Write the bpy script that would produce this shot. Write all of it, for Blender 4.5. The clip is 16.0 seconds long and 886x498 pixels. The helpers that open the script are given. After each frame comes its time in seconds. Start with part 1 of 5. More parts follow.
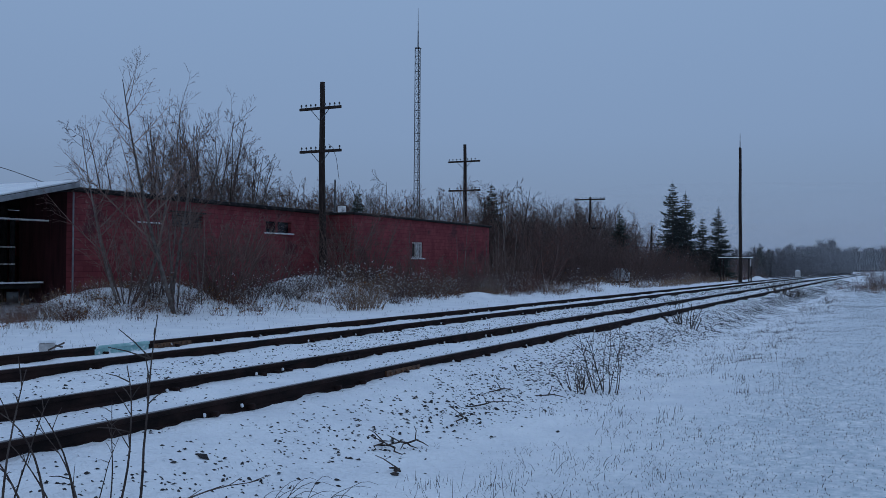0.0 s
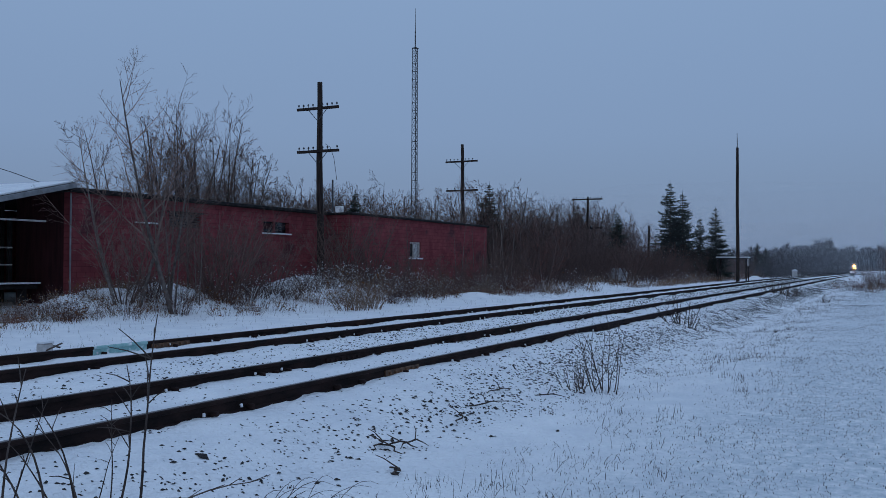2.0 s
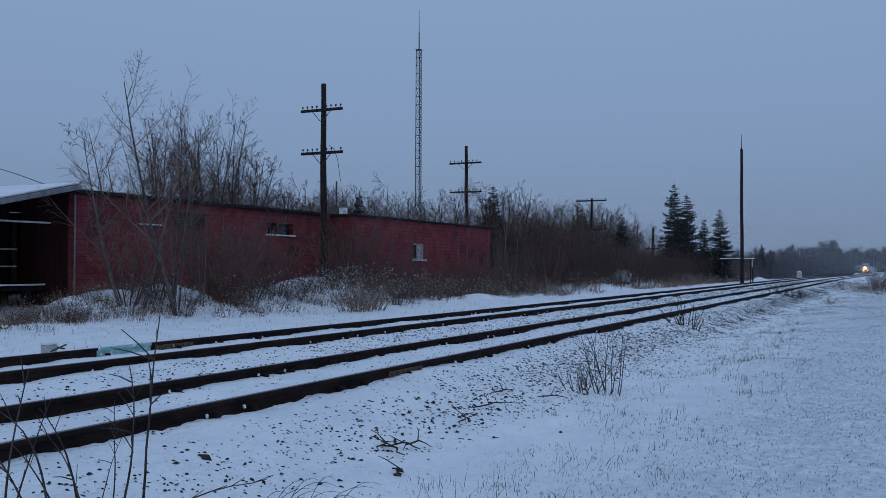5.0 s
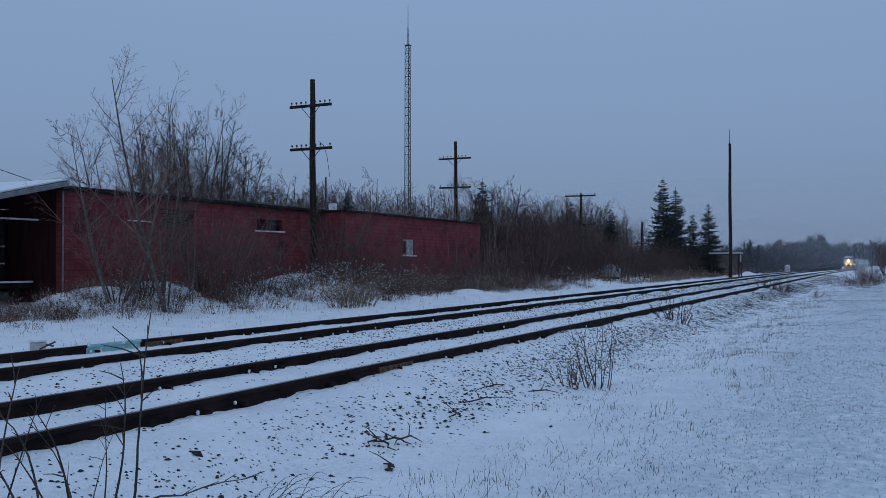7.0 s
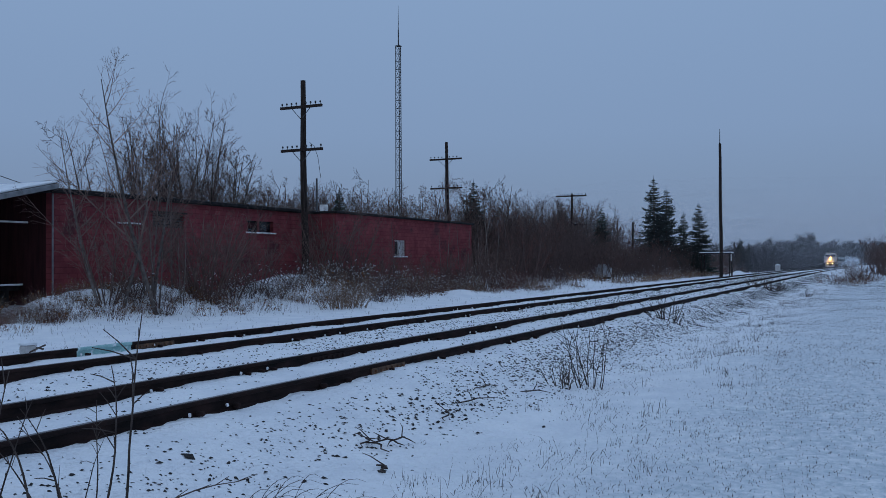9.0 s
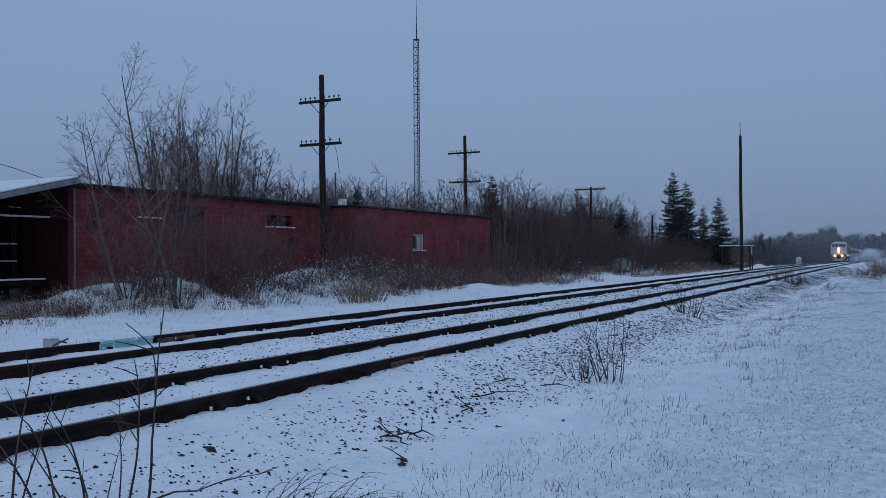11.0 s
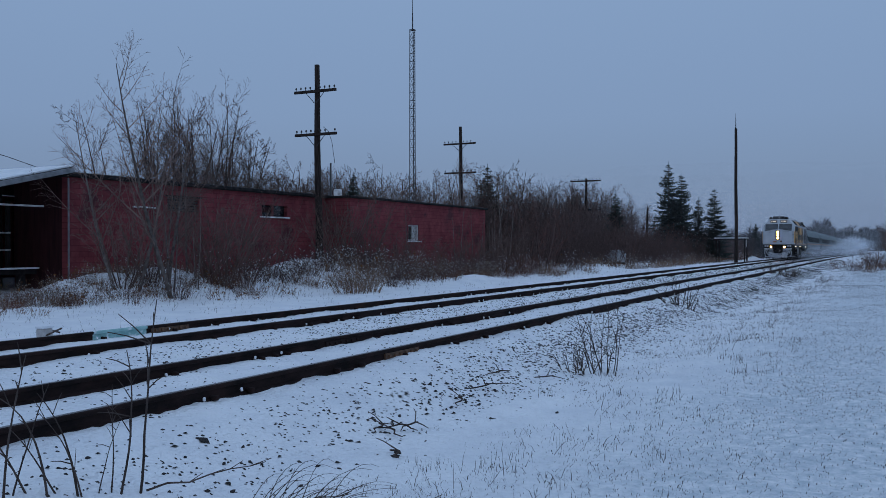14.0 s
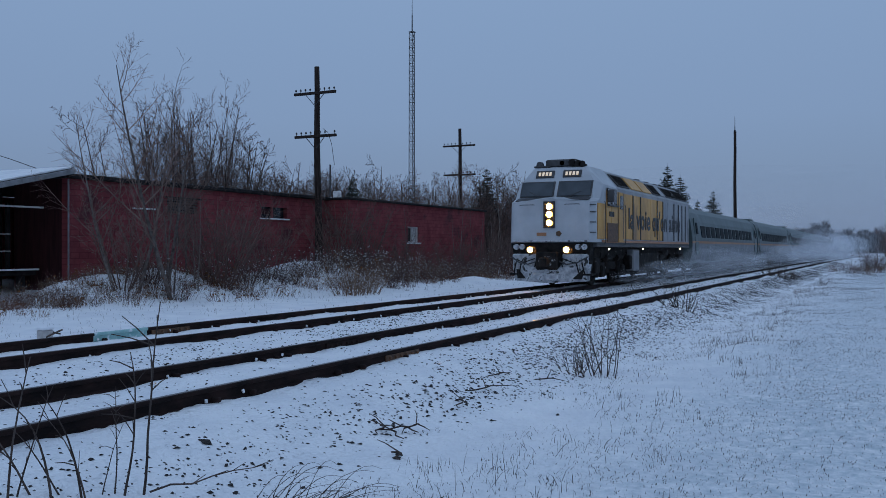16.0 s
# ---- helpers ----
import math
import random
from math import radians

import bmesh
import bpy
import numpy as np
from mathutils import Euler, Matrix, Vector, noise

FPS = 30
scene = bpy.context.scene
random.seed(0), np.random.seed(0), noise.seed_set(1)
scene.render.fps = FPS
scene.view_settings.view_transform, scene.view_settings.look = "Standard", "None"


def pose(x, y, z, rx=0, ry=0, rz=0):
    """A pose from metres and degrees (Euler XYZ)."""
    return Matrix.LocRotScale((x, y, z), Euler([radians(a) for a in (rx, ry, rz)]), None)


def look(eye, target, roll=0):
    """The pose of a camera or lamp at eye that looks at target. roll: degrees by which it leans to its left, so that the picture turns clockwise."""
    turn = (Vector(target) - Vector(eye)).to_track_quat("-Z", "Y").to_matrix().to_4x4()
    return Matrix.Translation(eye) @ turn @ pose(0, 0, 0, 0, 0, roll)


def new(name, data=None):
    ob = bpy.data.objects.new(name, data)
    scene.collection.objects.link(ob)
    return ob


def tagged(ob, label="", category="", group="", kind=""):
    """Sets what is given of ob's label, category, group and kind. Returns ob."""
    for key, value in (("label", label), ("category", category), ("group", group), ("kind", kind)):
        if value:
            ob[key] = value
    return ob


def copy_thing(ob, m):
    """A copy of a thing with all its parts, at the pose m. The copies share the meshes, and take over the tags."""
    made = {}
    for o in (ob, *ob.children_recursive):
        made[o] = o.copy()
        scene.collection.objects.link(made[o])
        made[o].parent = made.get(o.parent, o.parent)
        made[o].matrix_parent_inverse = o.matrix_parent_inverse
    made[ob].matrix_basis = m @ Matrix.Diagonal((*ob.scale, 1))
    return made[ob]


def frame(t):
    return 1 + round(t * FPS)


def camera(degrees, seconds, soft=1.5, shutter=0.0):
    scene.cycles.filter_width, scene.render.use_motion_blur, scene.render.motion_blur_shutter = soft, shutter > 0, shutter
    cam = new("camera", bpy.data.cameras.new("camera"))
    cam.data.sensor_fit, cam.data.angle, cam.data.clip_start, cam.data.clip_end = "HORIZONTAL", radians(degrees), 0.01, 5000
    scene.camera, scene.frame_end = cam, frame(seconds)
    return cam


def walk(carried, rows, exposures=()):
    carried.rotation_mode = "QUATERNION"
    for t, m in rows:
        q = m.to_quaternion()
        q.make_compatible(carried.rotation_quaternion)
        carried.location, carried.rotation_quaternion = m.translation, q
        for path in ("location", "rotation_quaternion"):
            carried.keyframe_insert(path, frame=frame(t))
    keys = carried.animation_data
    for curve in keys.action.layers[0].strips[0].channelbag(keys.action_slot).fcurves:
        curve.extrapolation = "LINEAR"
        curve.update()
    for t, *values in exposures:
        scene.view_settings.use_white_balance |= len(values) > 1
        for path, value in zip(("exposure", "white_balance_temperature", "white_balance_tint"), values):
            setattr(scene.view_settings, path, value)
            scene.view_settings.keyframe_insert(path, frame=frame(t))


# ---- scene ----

cam = camera(52.21, 16.0, soft=0.75)
walk(cam, [
    (0, pose(-0.000, -0.000, 1.331, 90.972, -0.332, -63.467)),
    (0.5, pose(0.006, 0.008, 1.325, 90.978, -0.406, -63.532)),
    (1, pose(0.000, 0.007, 1.321, 90.984, -0.297, -63.604)),
    (1.5, pose(-0.005, 0.011, 1.329, 90.976, -0.289, -63.664)),
    (2, pose(0.002, 0.026, 1.321, 90.982, -0.237, -63.635)),
    (2.5, pose(-0.028, 0.018, 1.323, 91.025, -0.270, -63.625)),
    (3, pose(-0.009, 0.021, 1.320, 91.081, -0.165, -63.546)),
    (3.5, pose(-0.023, 0.006, 1.324, 91.130, -0.159, -63.503)),
    (4, pose(-0.017, 0.004, 1.321, 91.128, -0.234, -63.327)),
    (6.5, pose(0.023, 0.025, 1.316, 90.809, -0.072, -63.721)),
    (7, pose(-0.018, 0.008, 1.318, 90.800, -0.002, -64.037)),
    (7.5, pose(0.009, 0.027, 1.320, 90.841, 0.143, -64.340)),
    (8, pose(0.025, 0.032, 1.318, 90.862, 0.314, -64.641)),
    (8.5, pose(0.011, 0.025, 1.318, 90.841, 0.410, -64.742)),
    (9, pose(-0.006, 0.022, 1.317, 90.844, 0.287, -64.581)),
    (11.5, pose(-0.017, 0.028, 1.322, 90.339, 0.462, -63.238)),
    (12, pose(-0.008, 0.037, 1.327, 90.242, 0.514, -63.206)),
    (12.5, pose(0.002, 0.040, 1.319, 90.177, 0.421, -63.287)),
    (13, pose(0.013, 0.036, 1.320, 90.085, 0.326, -63.396)),
    (13.5, pose(-0.003, 0.011, 1.329, 89.932, 0.156, -63.544)),
    (14, pose(0.004, 0.028, 1.327, 89.876, 0.101, -63.718)),
    (14.5, pose(0.039, 0.045, 1.318, 89.848, 0.147, -63.912)),
    (15, pose(0.008, 0.049, 1.325, 89.790, -0.056, -64.099)),
    (15.5, pose(-0.001, 0.036, 1.336, 89.897, -0.130, -64.054)),
    (16, pose(-0.034, 0.036, 1.335, 89.987, 0.008, -63.785)),

])

# ---- sky and light: dusk under an even cloud ----
world = bpy.data.worlds.new("overcast_dusk")
scene.world = world
world.use_nodes = True
wn, wl = world.node_tree.nodes, world.node_tree.links
wn.clear()
w_out = wn.new("ShaderNodeOutputWorld")
w_bg = wn.new("ShaderNodeBackground")
w_tc = wn.new("ShaderNodeTexCoord")
w_sep = wn.new("ShaderNodeSeparateXYZ")
w_ramp = wn.new("ShaderNodeValToRGB")
w_sky = wn.new("ShaderNodeTexSky")
w_sky.sky_type, w_sky.sun_disc = "NISHITA", False
w_sky.sun_elevation, w_sky.sun_rotation = radians(9), radians(250)
w_add = wn.new("ShaderNodeMixRGB")
w_add.blend_type = "ADD"
w_add.inputs[0].default_value = 0.006
cr = w_ramp.color_ramp
cr.elements[0].position, cr.elements[0].color = 0.0, (0.134, 0.198, 0.328, 1)
cr.elements[1].position, cr.elements[1].color = 0.45, (0.236, 0.355, 0.552, 1)
e = cr.elements.new(1.0)
e.color = (0.318, 0.452, 0.690, 1)
e = cr.elements.new(0.14)
e.color = (0.183, 0.272, 0.445, 1)
wl.new(w_tc.outputs["Generated"], w_sep.inputs[0])
wl.new(w_sep.outputs["Z"], w_ramp.inputs[0])
wl.new(w_ramp.outputs[0], w_add.inputs[1])
wl.new(w_sky.outputs[0], w_add.inputs[2])
wl.new(w_add.outputs[0], w_bg.inputs[0])
w_bg.inputs[1].default_value = 1.04
wl.new(w_bg.outputs[0], w_out.inputs[0])
sun_data = bpy.data.lights.new("cloud_sun", "SUN")
sun_data.energy, sun_data.angle, sun_data.color = 0.12, radians(50), (0.86, 0.93, 1.0)
sun = new("cloud_sun", sun_data)
sun.matrix_world = look((0, 0, 60), (25, 12, 0))

# ---- the lie of the land ----
RAIL_A, RAIL_B, RAIL_C, RAIL_D = 5.906, 7.416, 9.813, 11.323
BEND = 80.0


def bend(x):
    """How far the line swings aside: a slight drift first, a true curve in the distance."""
    u = min(x, 700)
    v = 1.0e-5 * max(0.0, min(u, 205) - BEND) ** 2 + 0.0025 * max(0.0, u - 205)
    return v + 2.8e-4 * max(0.0, u - 380) ** 2 + 4.0e-6 * max(0.0, u - 520) ** 3


def dip(x):
    """How far the line falls beyond the straight."""
    return -1.25 * (1 - math.exp(-(max(0.0, x - BEND) / 205) ** 2))


PROFILE = ((-400, -0.2), (-40, -0.25), (-6, -0.33), (0, -0.36), (2.2, -0.40), (3.6, -0.52), (4.3, -0.46), (5.2, -0.20), (5.6, -0.150),
           (5.95, -0.125), (7.3, -0.118), (7.7, -0.130), (8.6, -0.19), (9.5, -0.135), (11.2, -0.118), (11.7, -0.14), (12.6, -0.30),
           (14.5, -0.40), (19, -0.42), (23, -0.25), (27, -0.1), (60, 0.1), (200, 0.4), (600, 1.0))
PY, PZ = zip(*PROFILE)


def smooth(a, b, v):
    k = min(1.0, max(0.0, (v - a) / (b - a)))
    return k * k * (3 - 2 * k)


def land(x, y):
    """Height of the snow."""
    v = y - bend(x)
    z = float(np.interp(v, PY, PZ))
    bed = smooth(4.6, 5.4, v) * (1 - smooth(11.9, 13, v))
    rough = noise.noise((x * 0.35, y * 0.35, 0)) * 0.07 + noise.noise((x * 1.3, y * 1.3, 5)) * 0.025
    z += rough * (1 - 0.85 * bed)
    z -= 0.016 * smooth(5.0, 5.5, v) * (1 - smooth(7.6, 8.0, v)) * (1 - smooth(9.4, 10.6, x))
    z += bed * (noise.noise((x * 0.45, y * 0.6, 9)) * 0.045 + noise.noise((x * 2.2, y * 2.2, 7)) * 0.02 + noise.noise((x * 6, y * 6, 3)) * 0.018)
    if x < 40:
        z += (1 - bed) * noise.noise((x * 4.5, y * 4.5, 2)) * 0.012
    # mounds before the warehouse and heaps of cleared snow
    z += (0.68 + 0.2 * noise.noise((x * 0.8, y * 0.8, 51))) * math.exp(-((x - 22.7) / 3.3) ** 4 - ((v - 23.4) / 1.8) ** 2)
    z -= 0.85 * math.exp(-((x - 17.6) / 3.0) ** 2 - ((v - 26.0) / 2.6) ** 2)
    z += 0.5 * math.exp(-((x - 31) / 7) ** 2 - ((v - 22.8) / 1.5) ** 2)
    z += 0.75 * math.exp(-((x - 34.5) / 4.2) ** 2 - ((v - 23.6) / 1.1) ** 2)
    z += 0.35 * math.exp(-((x - 42) / 2.2) ** 2 - ((v - 19.0) / 1.0) ** 2)
    z += 0.55 * math.exp(-((x - 63) / 3.5) ** 2 - ((v - 19.0) / 1.3) ** 2)
    z += 0.6 * math.exp(-((x - 115) / 2.0) ** 2 - ((v - 14.8) / 0.9) ** 2)
    z += 0.055 * (noise.noise((x * 2.0, y * 2.0, 13)) + 0.5 * noise.noise((x * 4.2, y * 4.2, 17))) * smooth(8, 12, x) * math.exp(-((v - 3.1) / 1.1) ** 2)
    z += 0.25 * smooth(45, 70, x) * math.exp(-((v - 3.0) / 1.3) ** 2)
    return z + dip(x)


# ---- materials ----
def mat(name, dark, light, scale=6.0, rough=0.8, metal=0.0, bump=0.2, fine=60.0, spot=None, spot_at=0.62, spot_scale=1.2, random_tint=0.0, stretch=(1, 1, 1), blocks=False, relief=0.02):
    """Two colours in a broad grain, a fine grain in relief, and stains of a third colour."""
    m = bpy.data.materials.new(name)
    m.use_nodes = True
    n, l = m.node_tree.nodes, m.node_tree.links
    b = n["Principled BSDF"]
    b.inputs["Roughness"].default_value, b.inputs["Metallic"].default_value = rough, metal
    b.inputs["Specular IOR Level"].default_value = 0.12 if rough > 0.65 else 0.5
    tc, mp = n.new("ShaderNodeTexCoord"), n.new("ShaderNodeMapping")
    mp.inputs["Scale"].default_value = stretch
    l.new(tc.outputs["Object"], mp.inputs[0])
    big, small = n.new("ShaderNodeTexNoise"), n.new("ShaderNodeTexNoise")
    big.inputs["Scale"].default_value, big.inputs["Detail"].default_value = scale, 5
    small.inputs["Scale"].default_value, small.inputs["Detail"].default_value = fine, 3
    l.new(mp.outputs[0], big.inputs[0]), l.new(mp.outputs[0], small.inputs[0])
    ramp = n.new("ShaderNodeValToRGB")
    ramp.color_ramp.elements[0].position, ramp.color_ramp.elements[0].color = 0.32, (*dark, 1)
    ramp.color_ramp.elements[1].position, ramp.color_ramp.elements[1].color = 0.68, (*light, 1)
    mixed = n.new("ShaderNodeMath")
    mixed.operation = "MULTIPLY_ADD"
    mixed.inputs[1].default_value = 0.3
    l.new(small.outputs[0], mixed.inputs[0])
    off = n.new("ShaderNodeMath")
    off.operation = "SUBTRACT"
    off.inputs[1].default_value = 0.15
    l.new(big.outputs[0], off.inputs[0])
    l.new(off.outputs[0], mixed.inputs[2])
    l.new(mixed.outputs[0], ramp.inputs[0])
    colour = ramp.outputs[0]
    if spot:
        st, sr, mx = n.new("ShaderNodeTexNoise"), n.new("ShaderNodeValToRGB"), n.new("ShaderNodeMixRGB")
        st.inputs["Scale"].default_value, st.inputs["Detail"].default_value = spot_scale, 6
        l.new(mp.outputs[0], st.inputs[0])
        sr.color_ramp.elements[0].position, sr.color_ramp.elements[1].position = spot_at, spot_at + 0.08
        l.new(st.outputs[0], sr.inputs[0])
        l.new(sr.outputs[0], mx.inputs[0])
        l.new(colour, mx.inputs[1])
        mx.inputs[2].default_value = (*spot, 1)
        colour = mx.outputs[0]
    if random_tint:
        oi, hv, mr = n.new("ShaderNodeObjectInfo"), n.new("ShaderNodeHueSaturation"), n.new("ShaderNodeMapRange")
        mr.inputs[3].default_value, mr.inputs[4].default_value = 1 - random_tint, 1 + random_tint
        l.new(oi.outputs["Random"], mr.inputs[0])
        l.new(mr.outputs[0], hv.inputs["Value"])
        l.new(colour, hv.inputs["Color"])
        colour = hv.outputs[0]
    if blocks:
        # courses of painted block, 40 by 20 cm, with slightly recessed joints
        turn, br, dk = n.new("ShaderNodeMapping"), n.new("ShaderNodeTexBrick"), n.new("ShaderNodeMixRGB")
        turn.inputs["Rotation"].default_value = (radians(-90), 0, 0)
        l.new(tc.outputs["Object"], turn.inputs[0])
        l.new(turn.outputs[0], br.inputs["Vector"])
        br.inputs["Scale"].default_value, br.inputs["Brick Width"].default_value, br.inputs["Row Height"].default_value = 1.0, 0.4, 0.2
        br.inputs["Mortar Size"].default_value = 0.009
        br.inputs["Color1"].default_value, br.inputs["Color2"].default_value, br.inputs["Mortar"].default_value = (1, 1, 1, 1), (0.84, 0.84, 0.86, 1), (0.55, 0.55, 0.55, 1)
        dk.blend_type = "MULTIPLY"
        dk.inputs[0].default_value = 1.0
        l.new(colour, dk.inputs[1]), l.new(br.outputs["Color"], dk.inputs[2])
        colour = dk.outputs[0]
    l.new(colour, b.inputs["Base Color"])
    if bump:
        bp = n.new("ShaderNodeBump")
        bp.inputs["Strength"].default_value, bp.inputs["Distance"].default_value = bump, relief
        l.new(small.outputs[0], bp.inputs["Height"])
        l.new(bp.outputs[0], b.inputs["Normal"])
    return m


def glow(name, colour, strength):
    m = bpy.data.materials.new(name)
    m.use_nodes = True
    b = m.node_tree.nodes["Principled BSDF"]
    b.inputs["Base Color"].default_value = (0.8, 0.8, 0.75, 1)
    b.inputs["Emission Color"].default_value, b.inputs["Emission Strength"].default_value = (*colour, 1), strength
    return m


SNOW = mat("snow", (0.78, 0.80, 0.84), (0.90, 0.91, 0.93), 1.5, 0.75, bump=1.0, fine=14, relief=0.065)
STONE = mat("ballast_stone", (0.018, 0.017, 0.018), (0.07, 0.065, 0.065), 9, 0.9, fine=90)
RUST = mat("rail_steel", (0.011, 0.008, 0.008), (0.034, 0.019, 0.017), 7, 0.85, 0.0, fine=70, spot=(0.045, 0.022, 0.015), spot_at=0.62, stretch=(0.4, 1, 1))
RAILTOP = mat("worn_rail_head", (0.10, 0.09, 0.09), (0.17, 0.15, 0.15), 5, 0.30, 0.85, bump=0.05, stretch=(0.2, 4, 1))
TURQ = mat("turquoise_paint", (0.22, 0.42, 0.42), (0.36, 0.56, 0.55), 8, 0.8, spot=(0.75, 0.78, 0.8), spot_at=0.52, spot_scale=5)
BRASSY = mat("bare_rusted_bar", (0.05, 0.025, 0.014), (0.15, 0.07, 0.032), 12, 0.6)
RED = mat("red_painted_block", (0.180, 0.040, 0.046), (0.272, 0.064, 0.070), 1.6, 0.85, fine=30, spot=(0.12, 0.042, 0.046), spot_at=0.58, spot_scale=0.8, blocks=True)
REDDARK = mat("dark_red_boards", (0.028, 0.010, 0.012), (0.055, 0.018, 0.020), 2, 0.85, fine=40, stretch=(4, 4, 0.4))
CREAM = mat("weathered_white_trim", (0.38, 0.36, 0.35), (0.6, 0.58, 0.57), 5, 0.7)
# near-black: the shade under the lean-to is put into this colour
SHADEDWOOD = mat("shaded_interior_wood", (0.012, 0.011, 0.012), (0.03, 0.026, 0.026), 4, 0.9)
TAR = mat("tarred_flashing", (0.010, 0.009, 0.010), (0.028, 0.025, 0.025), 5, 0.7)
POLE = mat("creosoted_pole", (0.018, 0.013, 0.012), (0.05, 0.038, 0.034), 5, 0.9, stretch=(4, 4, 0.3))
GALV = mat("weathered_galvanised_steel", (0.030, 0.030, 0.034), (0.07, 0.07, 0.075), 8, 0.6, 0.3)
BARK = mat("grey_brown_bark", (0.040, 0.030, 0.026), (0.105, 0.083, 0.074), 5, 0.95, random_tint=0.25)
PALEBARK = mat("pale_aspen_bark", (0.085, 0.068, 0.062), (0.20, 0.17, 0.155), 5, 0.95, random_tint=0.2)
NEARTWIG = mat("grey_brown_twigs", (0.095, 0.061, 0.053), (0.20, 0.138, 0.118), 3, 0.95, random_tint=0.25)
TWIG = mat("brown_twigs", (0.062, 0.041, 0.038), (0.150, 0.101, 0.090), 3, 0.95, random_tint=0.25)
REDTWIG = mat("russet_twigs", (0.078, 0.038, 0.032), (0.175, 0.090, 0.074), 3, 0.95, random_tint=0.25)
PALETWIG = mat("pale_dry_stalks", (0.13, 0.085, 0.06), (0.26, 0.18, 0.135), 3, 0.95, random_tint=0.25)
DRYLEAF = mat("withered_leaves", (0.13, 0.055, 0.022), (0.26, 0.12, 0.05), 7, 0.9)
GRASS = mat("dry_grass", (0.042, 0.036, 0.036), (0.11, 0.090, 0.082), 4, 0.95)
SPRUCE = mat("spruce_needles", (0.020, 0.028, 0.026), (0.045, 0.058, 0.050), 4, 0.95)
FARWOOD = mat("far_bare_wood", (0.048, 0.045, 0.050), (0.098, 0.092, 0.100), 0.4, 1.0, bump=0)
SNOWDUST = bpy.data.materials.new("blown_snow")
THINDUST = bpy.data.materials.new("thin_blown_snow")
GLASS = mat("dark_glazing", (0.012, 0.014, 0.018), (0.025, 0.028, 0.033), 3, 0.12, bump=0)
CABGLASS = mat("cab_glazing", (0.030, 0.038, 0.046), (0.055, 0.066, 0.078), 2, 0.10, bump=0)
COACHGLASS = mat("coach_window_glass", (0.010, 0.012, 0.015), (0.022, 0.026, 0.03), 3, 0.7, bump=0)
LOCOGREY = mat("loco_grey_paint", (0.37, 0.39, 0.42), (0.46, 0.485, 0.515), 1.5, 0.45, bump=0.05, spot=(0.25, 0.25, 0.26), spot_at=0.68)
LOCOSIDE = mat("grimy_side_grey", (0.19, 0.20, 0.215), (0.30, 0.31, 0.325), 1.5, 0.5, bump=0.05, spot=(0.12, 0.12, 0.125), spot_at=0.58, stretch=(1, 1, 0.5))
LOCOYEL = mat("loco_yellow_paint", (0.40, 0.20, 0.040), (0.60, 0.31, 0.065), 1.5, 0.45, bump=0.05, spot=(0.20, 0.10, 0.03), spot_at=0.58, stretch=(1, 1, 0.5))
LOCODARK = mat("loco_dark_grey", (0.028, 0.029, 0.032), (0.06, 0.06, 0.065), 3, 0.6)
UNDER = mat("sooty_running_gear", (0.008, 0.008, 0.008), (0.032, 0.028, 0.026), 4, 0.8, spot=(0.6, 0.62, 0.65), spot_at=0.66, spot_scale=4)
CAKED = mat("snow_caked_pilot", (0.24, 0.25, 0.27), (0.64, 0.66, 0.69), 5, 0.8, spot=(0.05, 0.05, 0.05), spot_at=0.56, spot_scale=5)
COACH = mat("coach_grey_green", (0.052, 0.078, 0.082), (0.092, 0.128, 0.133), 1.2, 0.5, 0.0, bump=0.03, spot=(0.25, 0.27, 0.28), spot_at=0.66)
COACHLOW = mat("coach_lower_grey", (0.13, 0.14, 0.155), (0.20, 0.21, 0.225), 1.2, 0.6, bump=0.03, spot=(0.4, 0.41, 0.43), spot_at=0.64)
SILVER = mat("bright_reflector_bowl", (0.22, 0.17, 0.11), (0.28, 0.22, 0.15), 6, 0.35, 0.0, bump=0)
STEELTRIM = mat("grey_metal_edge", (0.16, 0.165, 0.175), (0.28, 0.285, 0.30), 4, 0.55, 0.2)
ORANGE = mat("coach_stripe", (0.30, 0.13, 0.06), (0.40, 0.18, 0.08), 2, 0.5, bump=0)
LAMP = glow("headlight_glow", (1.0, 0.42, 0.08), 190)
DITCHLAMP = glow("ditch_light_glow", (1.0, 0.42, 0.08), 130)
MARKER = glow("step_light_glow", (1.0, 0.85, 0.6), 5)
NUMGLOW = glow("lit_number_bars", (1.0, 0.62, 0.14), 0.35)

WIRE = mat("black_wire", (0.01, 0.01, 0.01), (0.03, 0.03, 0.03), 5, 0.7)


def set_dust(dust, most):
    """Thin drifting snow: lets most light through, in soft wisps."""
    dust.use_nodes = True
    n, l = dust.node_tree.nodes, dust.node_tree.links
    n.clear()
    o, mx, tr, df = n.new("ShaderNodeOutputMaterial"), n.new("ShaderNodeMixShader"), n.new("ShaderNodeBsdfTransparent"), n.new("ShaderNodeBsdfDiffuse")
    df.inputs[0].default_value = (0.80, 0.83, 0.88, 1)
    tc, ns, mr = n.new("ShaderNodeTexCoord"), n.new("ShaderNodeTexNoise"), n.new("ShaderNodeMapRange")
    ns.inputs["Scale"].default_value, ns.inputs["Detail"].default_value = 0.7, 6
    mr.inputs[1].default_value, mr.inputs[2].default_value = 0.36, 0.72
    mr.inputs[3].default_value, mr.inputs[4].default_value = 0.0, most
    l.new(tc.outputs["Object"], ns.inputs[0]), l.new(ns.outputs[0], mr.inputs[0]), l.new(mr.outputs[0], mx.inputs[0])
    l.new(tr.outputs[0], mx.inputs[1]), l.new(df.outputs[0], mx.inputs[2]), l.new(mx.outputs[0], o.inputs[0])


set_dust(SNOWDUST, 0.20)
set_dust(THINDUST, 0.10)


